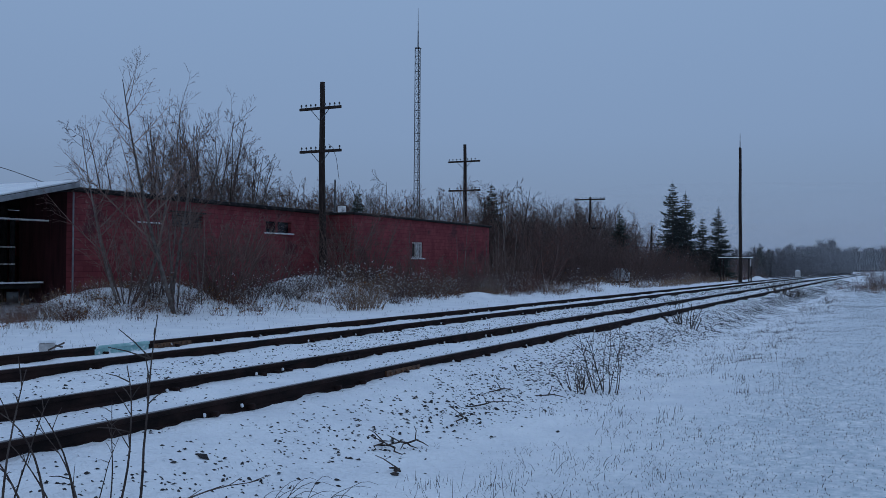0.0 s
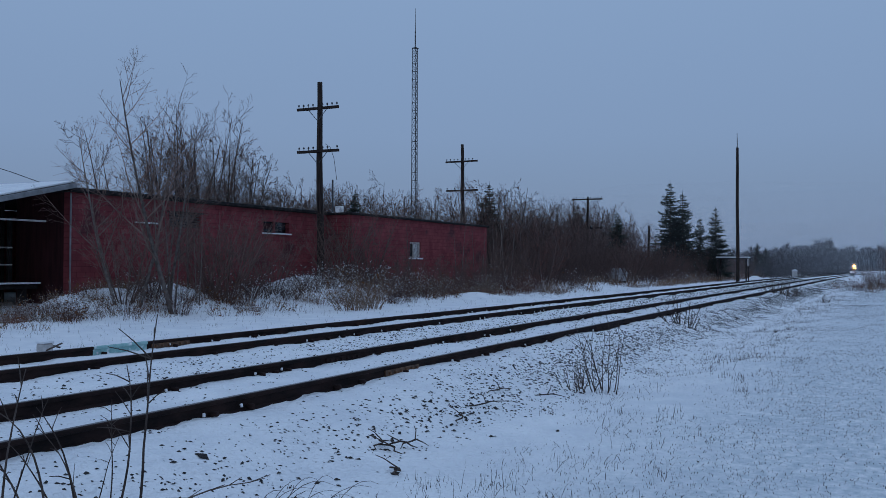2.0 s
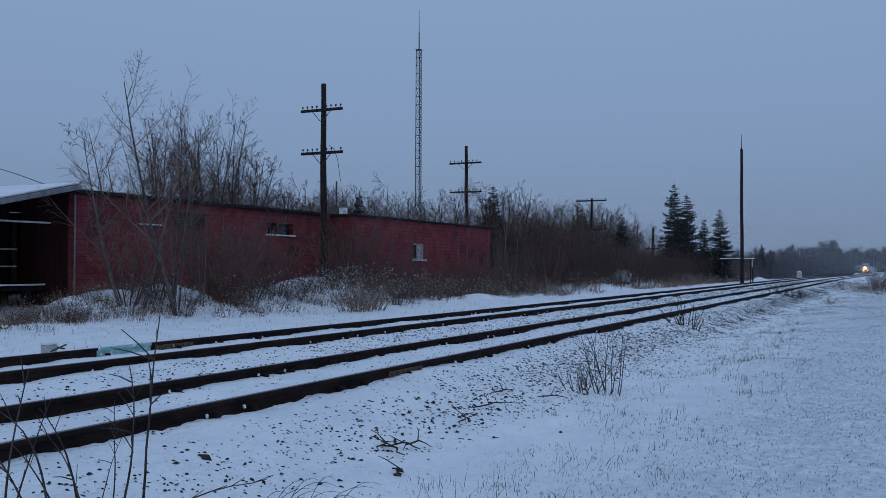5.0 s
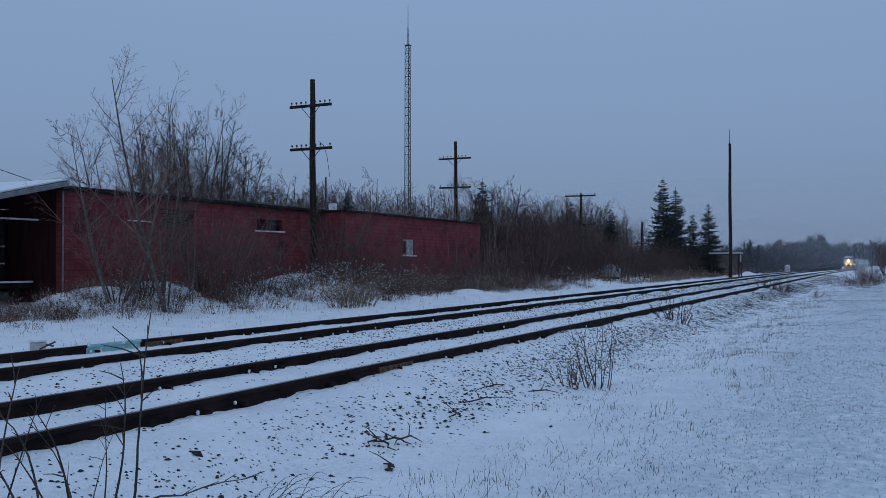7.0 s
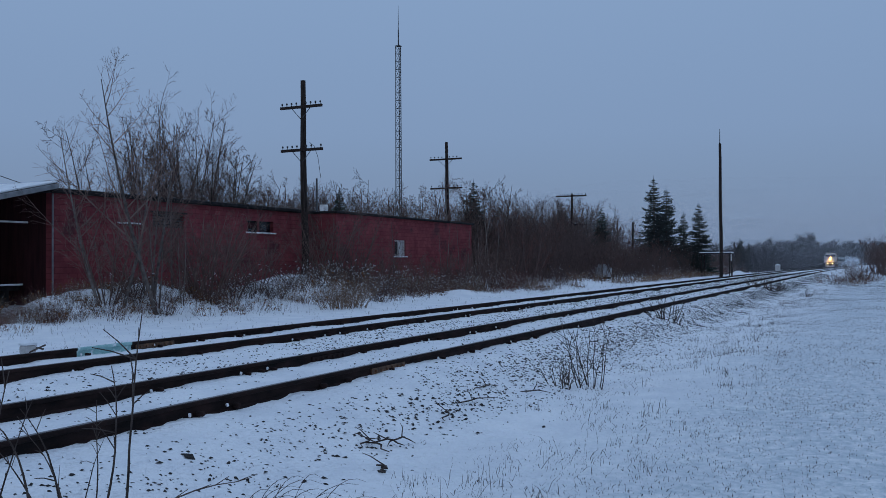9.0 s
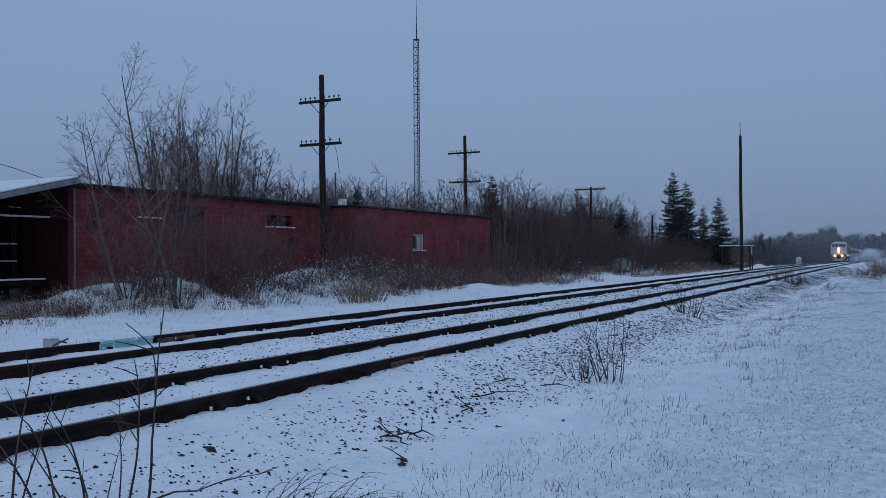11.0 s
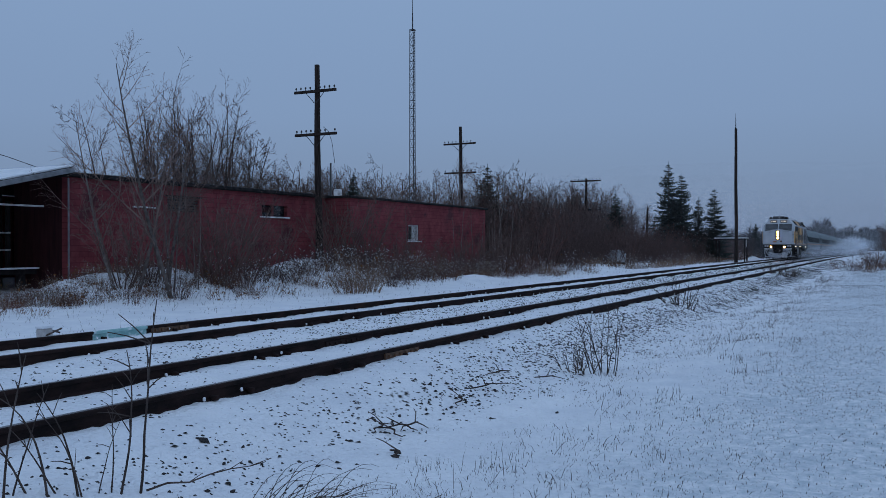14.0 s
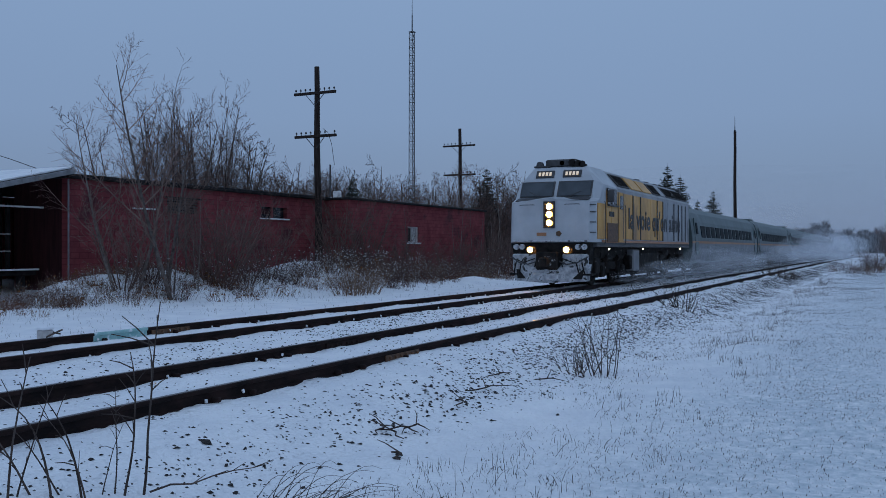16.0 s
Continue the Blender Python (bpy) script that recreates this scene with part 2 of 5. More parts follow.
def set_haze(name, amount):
    """An even translucent veil that stands in for distance haze."""
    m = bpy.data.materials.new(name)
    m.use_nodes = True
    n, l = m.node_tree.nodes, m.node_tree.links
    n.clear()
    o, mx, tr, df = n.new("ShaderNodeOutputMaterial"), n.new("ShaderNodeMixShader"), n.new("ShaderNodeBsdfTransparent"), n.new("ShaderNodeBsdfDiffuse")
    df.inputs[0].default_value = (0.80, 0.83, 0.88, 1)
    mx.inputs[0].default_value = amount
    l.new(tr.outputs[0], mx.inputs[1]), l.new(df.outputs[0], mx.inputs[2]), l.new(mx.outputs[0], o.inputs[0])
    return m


FAINTHAZE, HAZE = set_haze("faint_haze_shells", 0.016), set_haze("snow_haze", 0.026)


def field_snow():
    """The ground's snow: deep and white by the line, thin over mown grass in the field."""
    m = SNOW.copy()
    m.name = "field_snow"
    n, l = m.node_tree.nodes, m.node_tree.links
    b = n["Principled BSDF"]
    deep = b.inputs["Base Color"].links[0].from_socket
    tc, sep, edge, add, wide, mott, ramp, mul, mx = (n.new(k) for k in ("ShaderNodeTexCoord", "ShaderNodeSeparateXYZ", "ShaderNodeMapRange", "ShaderNodeMath", "ShaderNodeTexNoise", "ShaderNodeTexNoise", "ShaderNodeValToRGB", "ShaderNodeMath", "ShaderNodeMixRGB"))
    wide.inputs["Scale"].default_value, wide.inputs["Detail"].default_value = 0.7, 4
    mott.inputs["Scale"].default_value, mott.inputs["Detail"].default_value, mott.inputs["Roughness"].default_value = 9.0, 6, 0.7
    l.new(tc.outputs["Object"], sep.inputs[0]), l.new(tc.outputs["Object"], wide.inputs[0]), l.new(tc.outputs["Object"], mott.inputs[0])
    add.operation = "MULTIPLY_ADD"
    add.inputs[1].default_value = 2.4
    l.new(wide.outputs[0], add.inputs[0]), l.new(sep.outputs["Y"], add.inputs[2])
    edge.inputs[1].default_value, edge.inputs[2].default_value, edge.inputs[3].default_value, edge.inputs[4].default_value = 2.3, 4.2, 1.0, 0.0
    l.new(add.outputs[0], edge.inputs[0])
    ramp.color_ramp.elements[0].position, ramp.color_ramp.elements[1].position = 0.36, 0.66
    l.new(mott.outputs[0], ramp.inputs[0])
    mul.operation = "MULTIPLY"
    l.new(edge.outputs[0], mul.inputs[0]), l.new(ramp.outputs[0], mul.inputs[1])
    mx.inputs[2].default_value = (0.51, 0.58, 0.63, 1)
    l.new(mul.outputs[0], mx.inputs[0]), l.new(deep, mx.inputs[1])
    l.new(mx.outputs[0], b.inputs["Base Color"])
    return m


GROUND = field_snow()


# ---- mesh tools ----
class Geo:
    def __init__(self):
        self.v, self.f = [], []

    def add(self, vs, fs):
        k = len(self.v)
        self.v += [tuple(p) for p in vs]
        self.f += [tuple(i + k for i in q) for q in fs]
        return self

    def box(self, c, s, bev=0.0, m=None):
        hx, hy, hz = s[0] / 2, s[1] / 2, s[2] / 2
        b = min(bev, hx * 0.45, hy * 0.45, hz * 0.45)
        if b <= 0:
            vs = [(x, y, z) for x in (-hx, hx) for y in (-hy, hy) for z in (-hz, hz)]
            fs = [(0, 1, 3, 2), (4, 6, 7, 5), (0, 4, 5, 1), (2, 3, 7, 6), (0, 2, 6, 4), (1, 5, 7, 3)]
        else:
            bm = bmesh.new()
            bmesh.ops.create_cube(bm, size=1, matrix=Matrix.Diagonal((*s, 1)))
            bmesh.ops.bevel(bm, geom=bm.edges[:], offset=b, segments=1, affect="EDGES")
            bm.verts.index_update()
            vs = [v.co.copy() for v in bm.verts]
            fs = [[v.index for v in f.verts] for f in bm.faces]
            bm.free()
        vs = [Vector(p) for p in vs]
        if m is not None:
            vs = [m @ p for p in vs]
        return self.add([p + Vector(c) for p in vs], fs)

    def tube(self, pts, radii, n=6, caps=True):
        k = len(self.v)
        pts = [Vector(p) for p in pts]
        for i, p in enumerate(pts):
            d = (pts[min(i + 1, len(pts) - 1)] - pts[max(i - 1, 0)])
            d = d.normalized() if d.length > 1e-9 else Vector((0, 0, 1))
            u = d.cross(Vector((0, 0, 1)) if abs(d.z) < 0.9 else Vector((1, 0, 0))).normalized()
            w = d.cross(u)
            for j in range(n):
                a = 2 * math.pi * j / n
                self.v.append(tuple(p + (u * math.cos(a) + w * math.sin(a)) * radii[i]))
        for i in range(len(pts) - 1):
            for j in range(n):
                a, b = k + i * n + j, k + i * n + (j + 1) % n
                self.f.append((a, b, b + n, a + n))
        if caps and n > 2:
            self.f.append(tuple(range(k + n - 1, k - 1, -1)))
            e = k + (len(pts) - 1) * n
            self.f.append(tuple(range(e, e + n)))
        return self

    def sweep(self, section, path, close=True):
        """section: (y, z) outline; path: (x, y, z, half) stations along x."""
        k, n = len(self.v), len(section)
        for x, y, z in path:
            self.v += [(x, y + a, z + b) for a, b in section]
        for i in range(len(path) - 1):
            for j in range(n):
                a, b = k + i * n + j, k + i * n + (j + 1) % n
                self.f.append((a, a + n, b + n, b))
        if close:
            self.f.append(tuple(range(k, k + n)))
            e = k + (len(path) - 1) * n
            self.f.append(tuple(range(e + n - 1, e - 1, -1)))
        return self

    def mesh(self, name, material, smooth_shade=False):
        me = bpy.data.meshes.new(name)
        me.from_pydata(self.v, [], self.f)
        me.materials.append(material)
        if smooth_shade:
            for p in me.polygons:
                p.use_smooth = True
        me.update()
        return me


def part(name, geo, material, parent=None, label="", at=None, smooth_shade=False):
    ob = new(name, geo if isinstance(geo, bpy.types.Mesh) else geo.mesh(name, material, smooth_shade))
    ob.parent = parent
    if at is not None:
        ob.matrix_basis = at
    if label:
        ob["label"] = label
    return ob


def thing(name, m, label, category, group="", kind=""):
    ob = new(name)
    ob.empty_display_size = 0.3
    ob.matrix_basis = m
    return tagged(ob, label, category, group, kind)


def rnd(a, b):
    return random.uniform(a, b)


# ---- ground ----
def steps(*runs):
    out = []
    for a, b, d in runs:
        k = max(1, round((b - a) / d))
        out += [a + (b - a) * i / k for i in range(k)]
    return out + [runs[-1][1]]


def build_ground():
    xs = steps((-3000, -200, 700), (-200, -20, 20), (-20, 0, 1), (0, 3, 0.25), (3, 24, 0.11), (24, 60, 0.4), (60, 140, 1.2), (140, 700, 14), (700, 3500, 400))
    ys = steps((-3000, -400, 600), (-400, -40, 30), (-40, -6, 2), (-6, 0, 0.4), (0, 12.2, 0.11), (12.2, 26, 0.4), (26, 60, 3), (60, 600, 60), (600, 3000, 600))
    vs = [(x, y, land(x, y)) for x in xs for y in ys]
    n = len(ys)
    fs = [(i * n + j, (i + 1) * n + j, (i + 1) * n + j + 1, i * n + j + 1) for i in range(len(xs) - 1) for j in range(n - 1)]
    g = Geo()
    g.v, g.f = vs, fs
    ob = part("ground", g, GROUND, smooth_shade=True)
    tagged(ob, "fresh uneven snow over ground, ballast and verge", "snow", kind="structure")


# ---- track ----
RAIL = [(-0.07, -0.17), (0.07, -0.17), (0.07, -0.155), (0.012, -0.135), (0.010, -0.05), (0.036, -0.038), (0.037, -0.006), (0.028, 0.0), (-0.028, 0.0), (-0.037, -0.006), (-0.036, -0.038), (-0.010, -0.05), (-0.012, -0.135), (-0.07, -0.155)]


def build_rail(y0, label):
    xs = [-40, 0, 20, 40, 60, 80] + list(range(90, 801, 10))
    base = thing("rail", pose(0, 0, 0), label, "rail", "rails of the double track")
    g = Geo().sweep(RAIL, [(x, y0 + bend(x), dip(x)) for x in xs])
    part("rail_body", g, RUST, base)
    g = Geo().sweep([(-0.024, 0.0005), (0.024, 0.0005), (0.02, 0.003), (-0.02, 0.003)], [(x, y0 + bend(x), dip(x)) for x in xs])
    part("running_surface", g, RAILTOP, base, "worn steel running surface")
    rng = random.Random(int(y0 * 100))
    clip = Geo().box((0, 0, 0), (0.028, 0.028, 0.038), 0.008).mesh("rail_clip", SNOW)
    steel = Geo().box((0, 0, 0), (0.05, 0.09, 0.05), 0.01).mesh("rail_anchor", RUST)
    x = 4.0
    while x < 34:
        x += rng.choice((0.28, 0.55, 1.1, 1.6, 2.4))
        s = rng.choice((-1, -1, 1))
        part("rail_clip", clip, None, base, "snow-capped clip", pose(x, y0 + s * 0.055, -0.105 + rng.uniform(-0.02, 0.02), rng.uniform(-20, 20), rng.uniform(-20, 20), rng.uniform(0, 90)))
        part("rail_anchor", steel, None, base, "", pose(x + 0.12, y0 - 0.075, -0.115, 0, 0, rng.uniform(-15, 15)))
    return base


def joint(base, y0, x, material=None):
    """A bolted fishplate on the side towards the field."""
    plate = part("joint_bar", Geo().sweep([(-0.040, -0.125), (-0.018, -0.14), (-0.014, -0.055), (-0.034, -0.05)], [(x, y0, 0), (x + 0.92, y0, 0)]), material or RUST, base, "bolted joint bar")
    bolt = Geo().tube([(0, 0, 0), (0, -0.03, 0)], [0.022, 0.020], 6).mesh("bolt", material or RUST)
    for i in range(6):
        part("bolt", bolt, None, plate, "", pose(x + 0.09 + i * 0.148, y0 - 0.036, -0.09))
    part("rail_gap", Geo().box((x + 0.46, y0, -0.005), (0.008, 0.076, 0.012)), WIRE, base)


build_ground()
rail_a = build_rail(RAIL_A, "rust-brown steel rail half sunk in snow with a bolted joint")
rail_b = build_rail(RAIL_B, "rust-brown steel rail half sunk in snow beside ballast")
rail_c = build_rail(RAIL_C, "rust-brown steel rail of the farther track in snow")
rail_d = build_rail(RAIL_D, "rust-brown steel rail with a turquoise painted length")
joint(rail_a, RAIL_A, 10.15, BRASSY)
joint(rail_b, RAIL_B, 11.05)
joint(rail_d, RAIL_D, 11.6, BRASSY)
joint(rail_c, RAIL_C, 18.0)
part("painted_length", Geo().sweep([(-0.074, -0.150), (-0.016, -0.132), (-0.014, -0.05), (-0.040, -0.04), (-0.041, -0.005), (-0.028, 0.004), (0.028, 0.004), (0.028, -0.15)], [(10.35, RAIL_D, 0.0), (11.5, RAIL_D, 0.0)]), TURQ, rail_d, "turquoise painted length with snow stuck to it")


def build_stones():
    """Ballast that shows through the snow: the larger ones apart, the rest as one spread."""
    rng = random.Random(77)
    bed = thing("ballast", pose(0, 0, 0), "dark crushed-stone ballast showing through thin snow", "ballast")

    def pebble(g, x, y, z, r):
        a, t = rng.uniform(0, 6.28), rng.uniform(0.55, 1.0)
        ca, sa = math.cos(a), math.sin(a)
        base = [(1, 0.1, 0), (0.1, 0.8, -0.1), (-1.05, 0, 0.1), (-0.1, -0.75, 0), (0.25, 0.1, 0.7 * t), (-0.3, -0.1, 0.55 * t)]
        pts = [(x + r * (p[0] * ca - p[1] * sa) * rng.uniform(0.75, 1.2), y + r * (p[0] * sa + p[1] * ca) * rng.uniform(0.75, 1.2), z + r * p[2]) for p in base]
        g.add(pts, [(0, 1, 4), (1, 5, 4), (1, 2, 5), (2, 3, 5), (3, 4, 5), (3, 0, 4)])

    shapes = []
    for i in range(6):
        g = Geo()
        pebble(g, 0, 0, 0, 1.0)
        shapes.append(g.mesh("stone", STONE))
    spots = []
    for i in range(260):
        x = rng.gauss(9.3, 1.6) if i % 4 else rng.uniform(4.0, 17)
        y = rng.gauss(4.55, 0.30) if rng.random() < 0.8 else rng.uniform(7.7, 9.4)
        spots.append((x, y, rng.uniform(0.016, 0.040)))
    spots += [(5.72, 5.02, 0.06), (5.9, 4.95, 0.03), (6.85, 3.88, 0.06), (6.98, 3.92, 0.05)]
    for x, y, r in spots:
        part("stone", rng.choice(shapes), None, bed, "", pose(x, y, land(x, y), rng.uniform(-25, 25), rng.uniform(-25, 25), rng.uniform(0, 360)) @ Matrix.Scale(r, 4))
    g = Geo()
    n = 0
    while n < 43000:
        x = -6 + 119 * rng.random() ** 1.75
        k = rng.random()
        if n > 30000:
            x, k = 6.5 + 62 * rng.random() ** 1.35, 0.6 if n % 5 else 0.3
        if k < 0.42:
            y = rng.uniform(7.65, 9.55)
            dense = 0.85
        elif k < 0.80:
            y = rng.gauss(4.78, 0.46)
            dense = 0.95
        elif k < 0.94:
            y = rng.uniform(6.05, 7.3)
            dense = 0.85
        else:
            y = rng.uniform(9.95, 11.2)
            dense = 0.3
        patch = 0.62 + 0.9 * noise.noise((x * 0.55, y * 0.9, 21)) + 0.7 * noise.noise((x * 2.1, y * 2.4, 31)) + 0.38 * smooth(9, 16, x)
        if rng.random() > patch * dense or (n > 30000 and rng.random() > smooth(6.5, 15, x)):
            continue
        r = rng.uniform(0.009, 0.026) * (1 + 0.014 * x) * (1.0 if n < 30000 else 1.15)
        pebble(g, x, y + bend(x), land(x, y + bend(x)) - 0.2 * r, r)
        n += 1
    tagged(part("gravel", g, STONE, bed, "spread of small dark stones"), kind="stuff")


def build_grass():
    """Dry blades that poke through the snow."""
    rng = random.Random(78)
    g = Geo()
    n = 0
    while n < 44000:
        x, y = 1.5 + 78 * rng.random() ** 2.0 + rng.gauss(0, 0.7), rng.uniform(-1.6, 4.4) + rng.gauss(0, 0.3)
        tuft = noise.noise((x * 0.6, y * 0.6, 41)) + 0.8 * noise.noise((x * 2.3, y * 2.3, 43))
        edge = math.exp(-((y - 2.7) / 0.8) ** 2)
        if rng.random() > 0.20 + 0.28 * tuft - 0.14 * smooth(1.8, 3.0, y) * (1 - smooth(9, 14, x)) - 0.12 * smooth(3.2, 4.2, y):
            continue
        z = land(x, y)
        h = rng.uniform(0.007, 0.030) * (1 + 7.0 * edge * rng.random() ** 6)
        a, lean = rng.uniform(0, 6.28), rng.uniform(0.1, 2.2)
        w = rng.uniform(0.0010, 0.0024) * (1 + 0.03 * x)
        dx, dy = math.cos(a), math.sin(a)
        tip = (x + dx * h * lean, y + dy * h * lean, z + h)
        mid = (x + dx * h * lean * 0.4, y + dy * h * lean * 0.4, z + h * 0.6)
        s, c = math.sin(a + 0.6) * w, math.cos(a + 0.6) * w
        g.add([(x - s, y + c, z - 0.01), (x + s, y - c, z - 0.01), (mid[0] + s, mid[1] - c, mid[2]), (mid[0] - s, mid[1] + c, mid[2]), tip], [(0, 1, 2, 3), (3, 2, 4)])
        n += 1
    for i in range(90):
        # taller tufts on the verge
        cx, cy = 4.2 + 26 * rng.random() ** 1.5, rng.uniform(1.3, 3.9)
        if noise.noise((cx * 0.4, cy * 0.5, 47)) < -0.08:
            continue
        for j in range(rng.randint(6, 22)):
            x, y = cx + rng.gauss(0, 0.13), cy + rng.gauss(0, 0.08)
            z, h, a, lean = land(x, y), rng.uniform(0.03, 0.13), rng.uniform(0, 6.28), rng.uniform(0.0, 0.5)
            w = rng.uniform(0.0012, 0.0024) * (1 + 0.04 * x)
            sx, sy = 0.45 * w, -0.9 * w
            g.add([(x - sx, y - sy, z - 0.01), (x + sx, y + sy, z - 0.01), (x + math.cos(a) * h * lean, y + math.sin(a) * h * lean, z + h)], [(0, 1, 2)])
    for i in range(7000):
        # sparse stalks on the strip between the far track and the brush
        x = 8 + 60 * rng.random() ** 1.4
        y = rng.uniform(12.2, 20.5)
        if rng.random() > 0.25 + 0.7 * noise.noise((x * 0.7, y * 0.7, 61)) + 0.35 * smooth(16, 20, y):
            continue
        z, h, a, lean = land(x, y), rng.uniform(0.03, 0.12) * (1 + smooth(17, 20, y)), rng.uniform(0, 6.28), rng.uniform(0.1, 1.0)
        w = rng.uniform(0.002, 0.004) * (1 + 0.02 * x)
        s, c = math.sin(a + 0.6) * w, math.cos(a + 0.6) * w
        g.add([(x - s, y + c, z - 0.01), (x + s, y - c, z - 0.01), (x + math.cos(a) * h * lean, y + math.sin(a) * h * lean, z + h)], [(0, 1, 2)])
    tagged(part("grass", g, GRASS), "short dry grass poking through snow", "grass", kind="stuff")


build_stones()
build_grass()


# ---- warehouse ----
def pierced(x0, x1, z0, z1, y, thick, holes):
    """One wall along x with openings right through it."""
    xs = sorted({x0, x1, *[h[0] for h in holes], *[h[1] for h in holes]})
    zs = sorted({z0, z1, *[h[2] for h in holes], *[h[3] for h in holes]})
    g, nx, nz = Geo(), len(xs), len(zs)
    g.v = [(x, y + d, z) for d in (0, thick) for x in xs for z in zs]
    at = lambda d, i, j: d * nx * nz + i * nz + j
    solid = lambda i, j: 0 <= i < nx - 1 and 0 <= j < nz - 1 and not any(h[0] <= xs[i] < h[1] and h[2] <= zs[j] < h[3] for h in holes)
    for i in range(-1, nx):
        for j in range(-1, nz):
            if solid(i, j):
                g.f += [(at(0, i, j), at(0, i + 1, j), at(0, i + 1, j + 1), at(0, i, j + 1)), (at(1, i, j), at(1, i, j + 1), at(1, i + 1, j + 1), at(1, i + 1, j))]
            if 0 <= j < nz - 1 and solid(i, j) != solid(i + 1, j):
                g.f.append((at(0, i + 1, j), at(1, i + 1, j), at(1, i + 1, j + 1), at(0, i + 1, j + 1)))
            if 0 <= i < nx - 1 and solid(i, j) != solid(i, j + 1):
                g.f.append((at(0, i, j + 1), at(0, i + 1, j + 1), at(1, i + 1, j + 1), at(1, i, j + 1)))
    return g


def build_warehouse():
    w = thing("warehouse", pose(0, 0, 0), "long low red-painted block warehouse with snow-dusted flat roof", "building")
    # long wall, with two openings left free
    x0, x1, y, top = 22.3, 38.6, 25.5, 3.80
    holes = [(27.1, 28.9, 2.76, 3.33), (33.06, 35.0, 2.74, 3.26)]
    part("wall", pierced(x0, x1, -0.6, top, y, 0.3, holes), RED, w)
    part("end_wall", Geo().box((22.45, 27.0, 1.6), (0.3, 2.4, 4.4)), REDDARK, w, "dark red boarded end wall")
    part("rear_wall", Geo().box((30.4, 37.15, 1.6), (16.2, 0.3, 4.3)), RED, w)
    part("far_wall", Geo().box((38.45, 31.3, 1.6), (0.3, 11.2, 4.3)), RED, w)
    part("roof", Geo().box((30.4, 31.3, 3.86), (16.6, 12.1, 0.16), 0.03), TAR, w)
    part("roof_snow", Geo().box((30.4, 31.9, 3.95), (16.2, 11.0, 0.05), 0.02), SNOW, w, "thin snow on the roof")
    part("fascia", Geo().box((30.4, 25.44, 3.84), (16.7, 0.12, 0.13), 0.02), TAR, w, "tarred roof edge")
    part("corner_board", Geo().box((22.27, 25.44, 1.75), (0.045, 0.06, 4.0), 0.012), STEELTRIM, w, "pale corner board")
    part("fascia_snow", Geo().box((30.4, 25.45, 3.925), (16.6, 0.10, 0.03), 0.01), SNOW, w, "line of snow along the roof edge")
    for a, b, lo, hi in holes:
        win = part("window", Geo().box(((a + b) / 2, y + 0.22, (lo + hi) / 2), (b - a, 0.04, hi - lo)), GLASS, w)
        if a < 30:
            for k in range(5):
                part("slat", Geo().box(((a + b) / 2, y + 0.10, lo + 0.07 + 0.11 * k), (b - a, 0.10, 0.025), 0.004, pose(0, 0, 0, 35, 0, 0)), GALV, win)
            part("lintel", Geo().box(((a + b) / 2, y - 0.02, hi + 0.03), (b - a + 0.25, 0.10, 0.06), 0.01), TAR, win)
            continue
        part("sill", Geo().box(((a + b) / 2, y - 0.03, lo - 0.03), (b - a + 0.2, 0.16, 0.06), 0.012), SNOW, win, "snowy sill")
        part("mullion", Geo().box(((a + b) / 2, y + 0.15, (lo + hi) / 2), (0.12, 0.08, hi - lo), 0.01), RED, win)
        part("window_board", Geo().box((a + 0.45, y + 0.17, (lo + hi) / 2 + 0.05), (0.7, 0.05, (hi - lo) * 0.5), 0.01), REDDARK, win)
    part("shelf", Geo().box((25.9, y - 0.06, 2.86), (1.25, 0.12, 0.05), 0.01), SNOW, w, "snow-covered ledge")
    part("service_wire", Geo().tube([(22.4 + 0.05 * i * i, 26.5 + 2.2 * i, 4.0 + 0.62 * i ** 0.9) for i in range(9)], [0.012] * 9, 4), WIRE, w, "thin slack service wire")
    # loading bay under a lean-to roof that falls away from the wall
    tilt = pose(0, 0, 0, 0, -13, 0)
    part("lean_to_roof", Geo().box((18.16, 29.2, 3.11), (8.2, 8.2, 0.12), 0.02, tilt), TAR, w, "lean-to roof")
    part("lean_to_snow", Geo().box((18.14, 29.25, 3.20), (8.2, 8.2, 0.07), 0.03, tilt), SNOW, w, "snow on the lean-to roof")
    part("lean_to_fascia", Geo().box((18.16, 25.06, 3.07), (8.25, 0.06, 0.17), 0.01, tilt), STEELTRIM, w, "grey metal roof edge")
    part("bay_back_wall", Geo().box((18.4, 33.2, 1.2), (8.2, 0.2, 4.2)), SHADEDWOOD, w)
    part("bay_side_wall", Geo().box((22.2, 31, 1.6), (0.15, 4.4, 4.2)), SHADEDWOOD, w)
    part("dock", Geo().box((18.4, 30.0, 0.50), (7.4, 6.4, 0.18), 0.02), SHADEDWOOD, w, "timber loading dock")
    part("dock_edge", Geo().box((18.4, 26.72, 0.62), (7.4, 0.10, 0.06), 0.01), SNOW, w, "snow along the dock edge")
    for x in (15.2, 18.4, 21.6):
        part("dock_post", Geo().box((x, 27.0, 0.0), (0.22, 0.22, 0.9), 0.02), SHADEDWOOD, w)
        part("bay_post", Geo().box((x, 27.66, 1.75), (0.14, 0.14, 2.4), 0.015), SHADEDWOOD, w)
    part("hanging_rail", Geo().box((19.0, 25.9, 2.74), (5.2, 0.14, 0.06), 0.012), CREAM, w, "pale rail under the lean-to")
    for z in (1.25, 1.85):
        part("bay_slat", Geo().box((18.2, 27.58, z), (6.9, 0.05, 0.05), 0.01), CREAM, w)
    return w


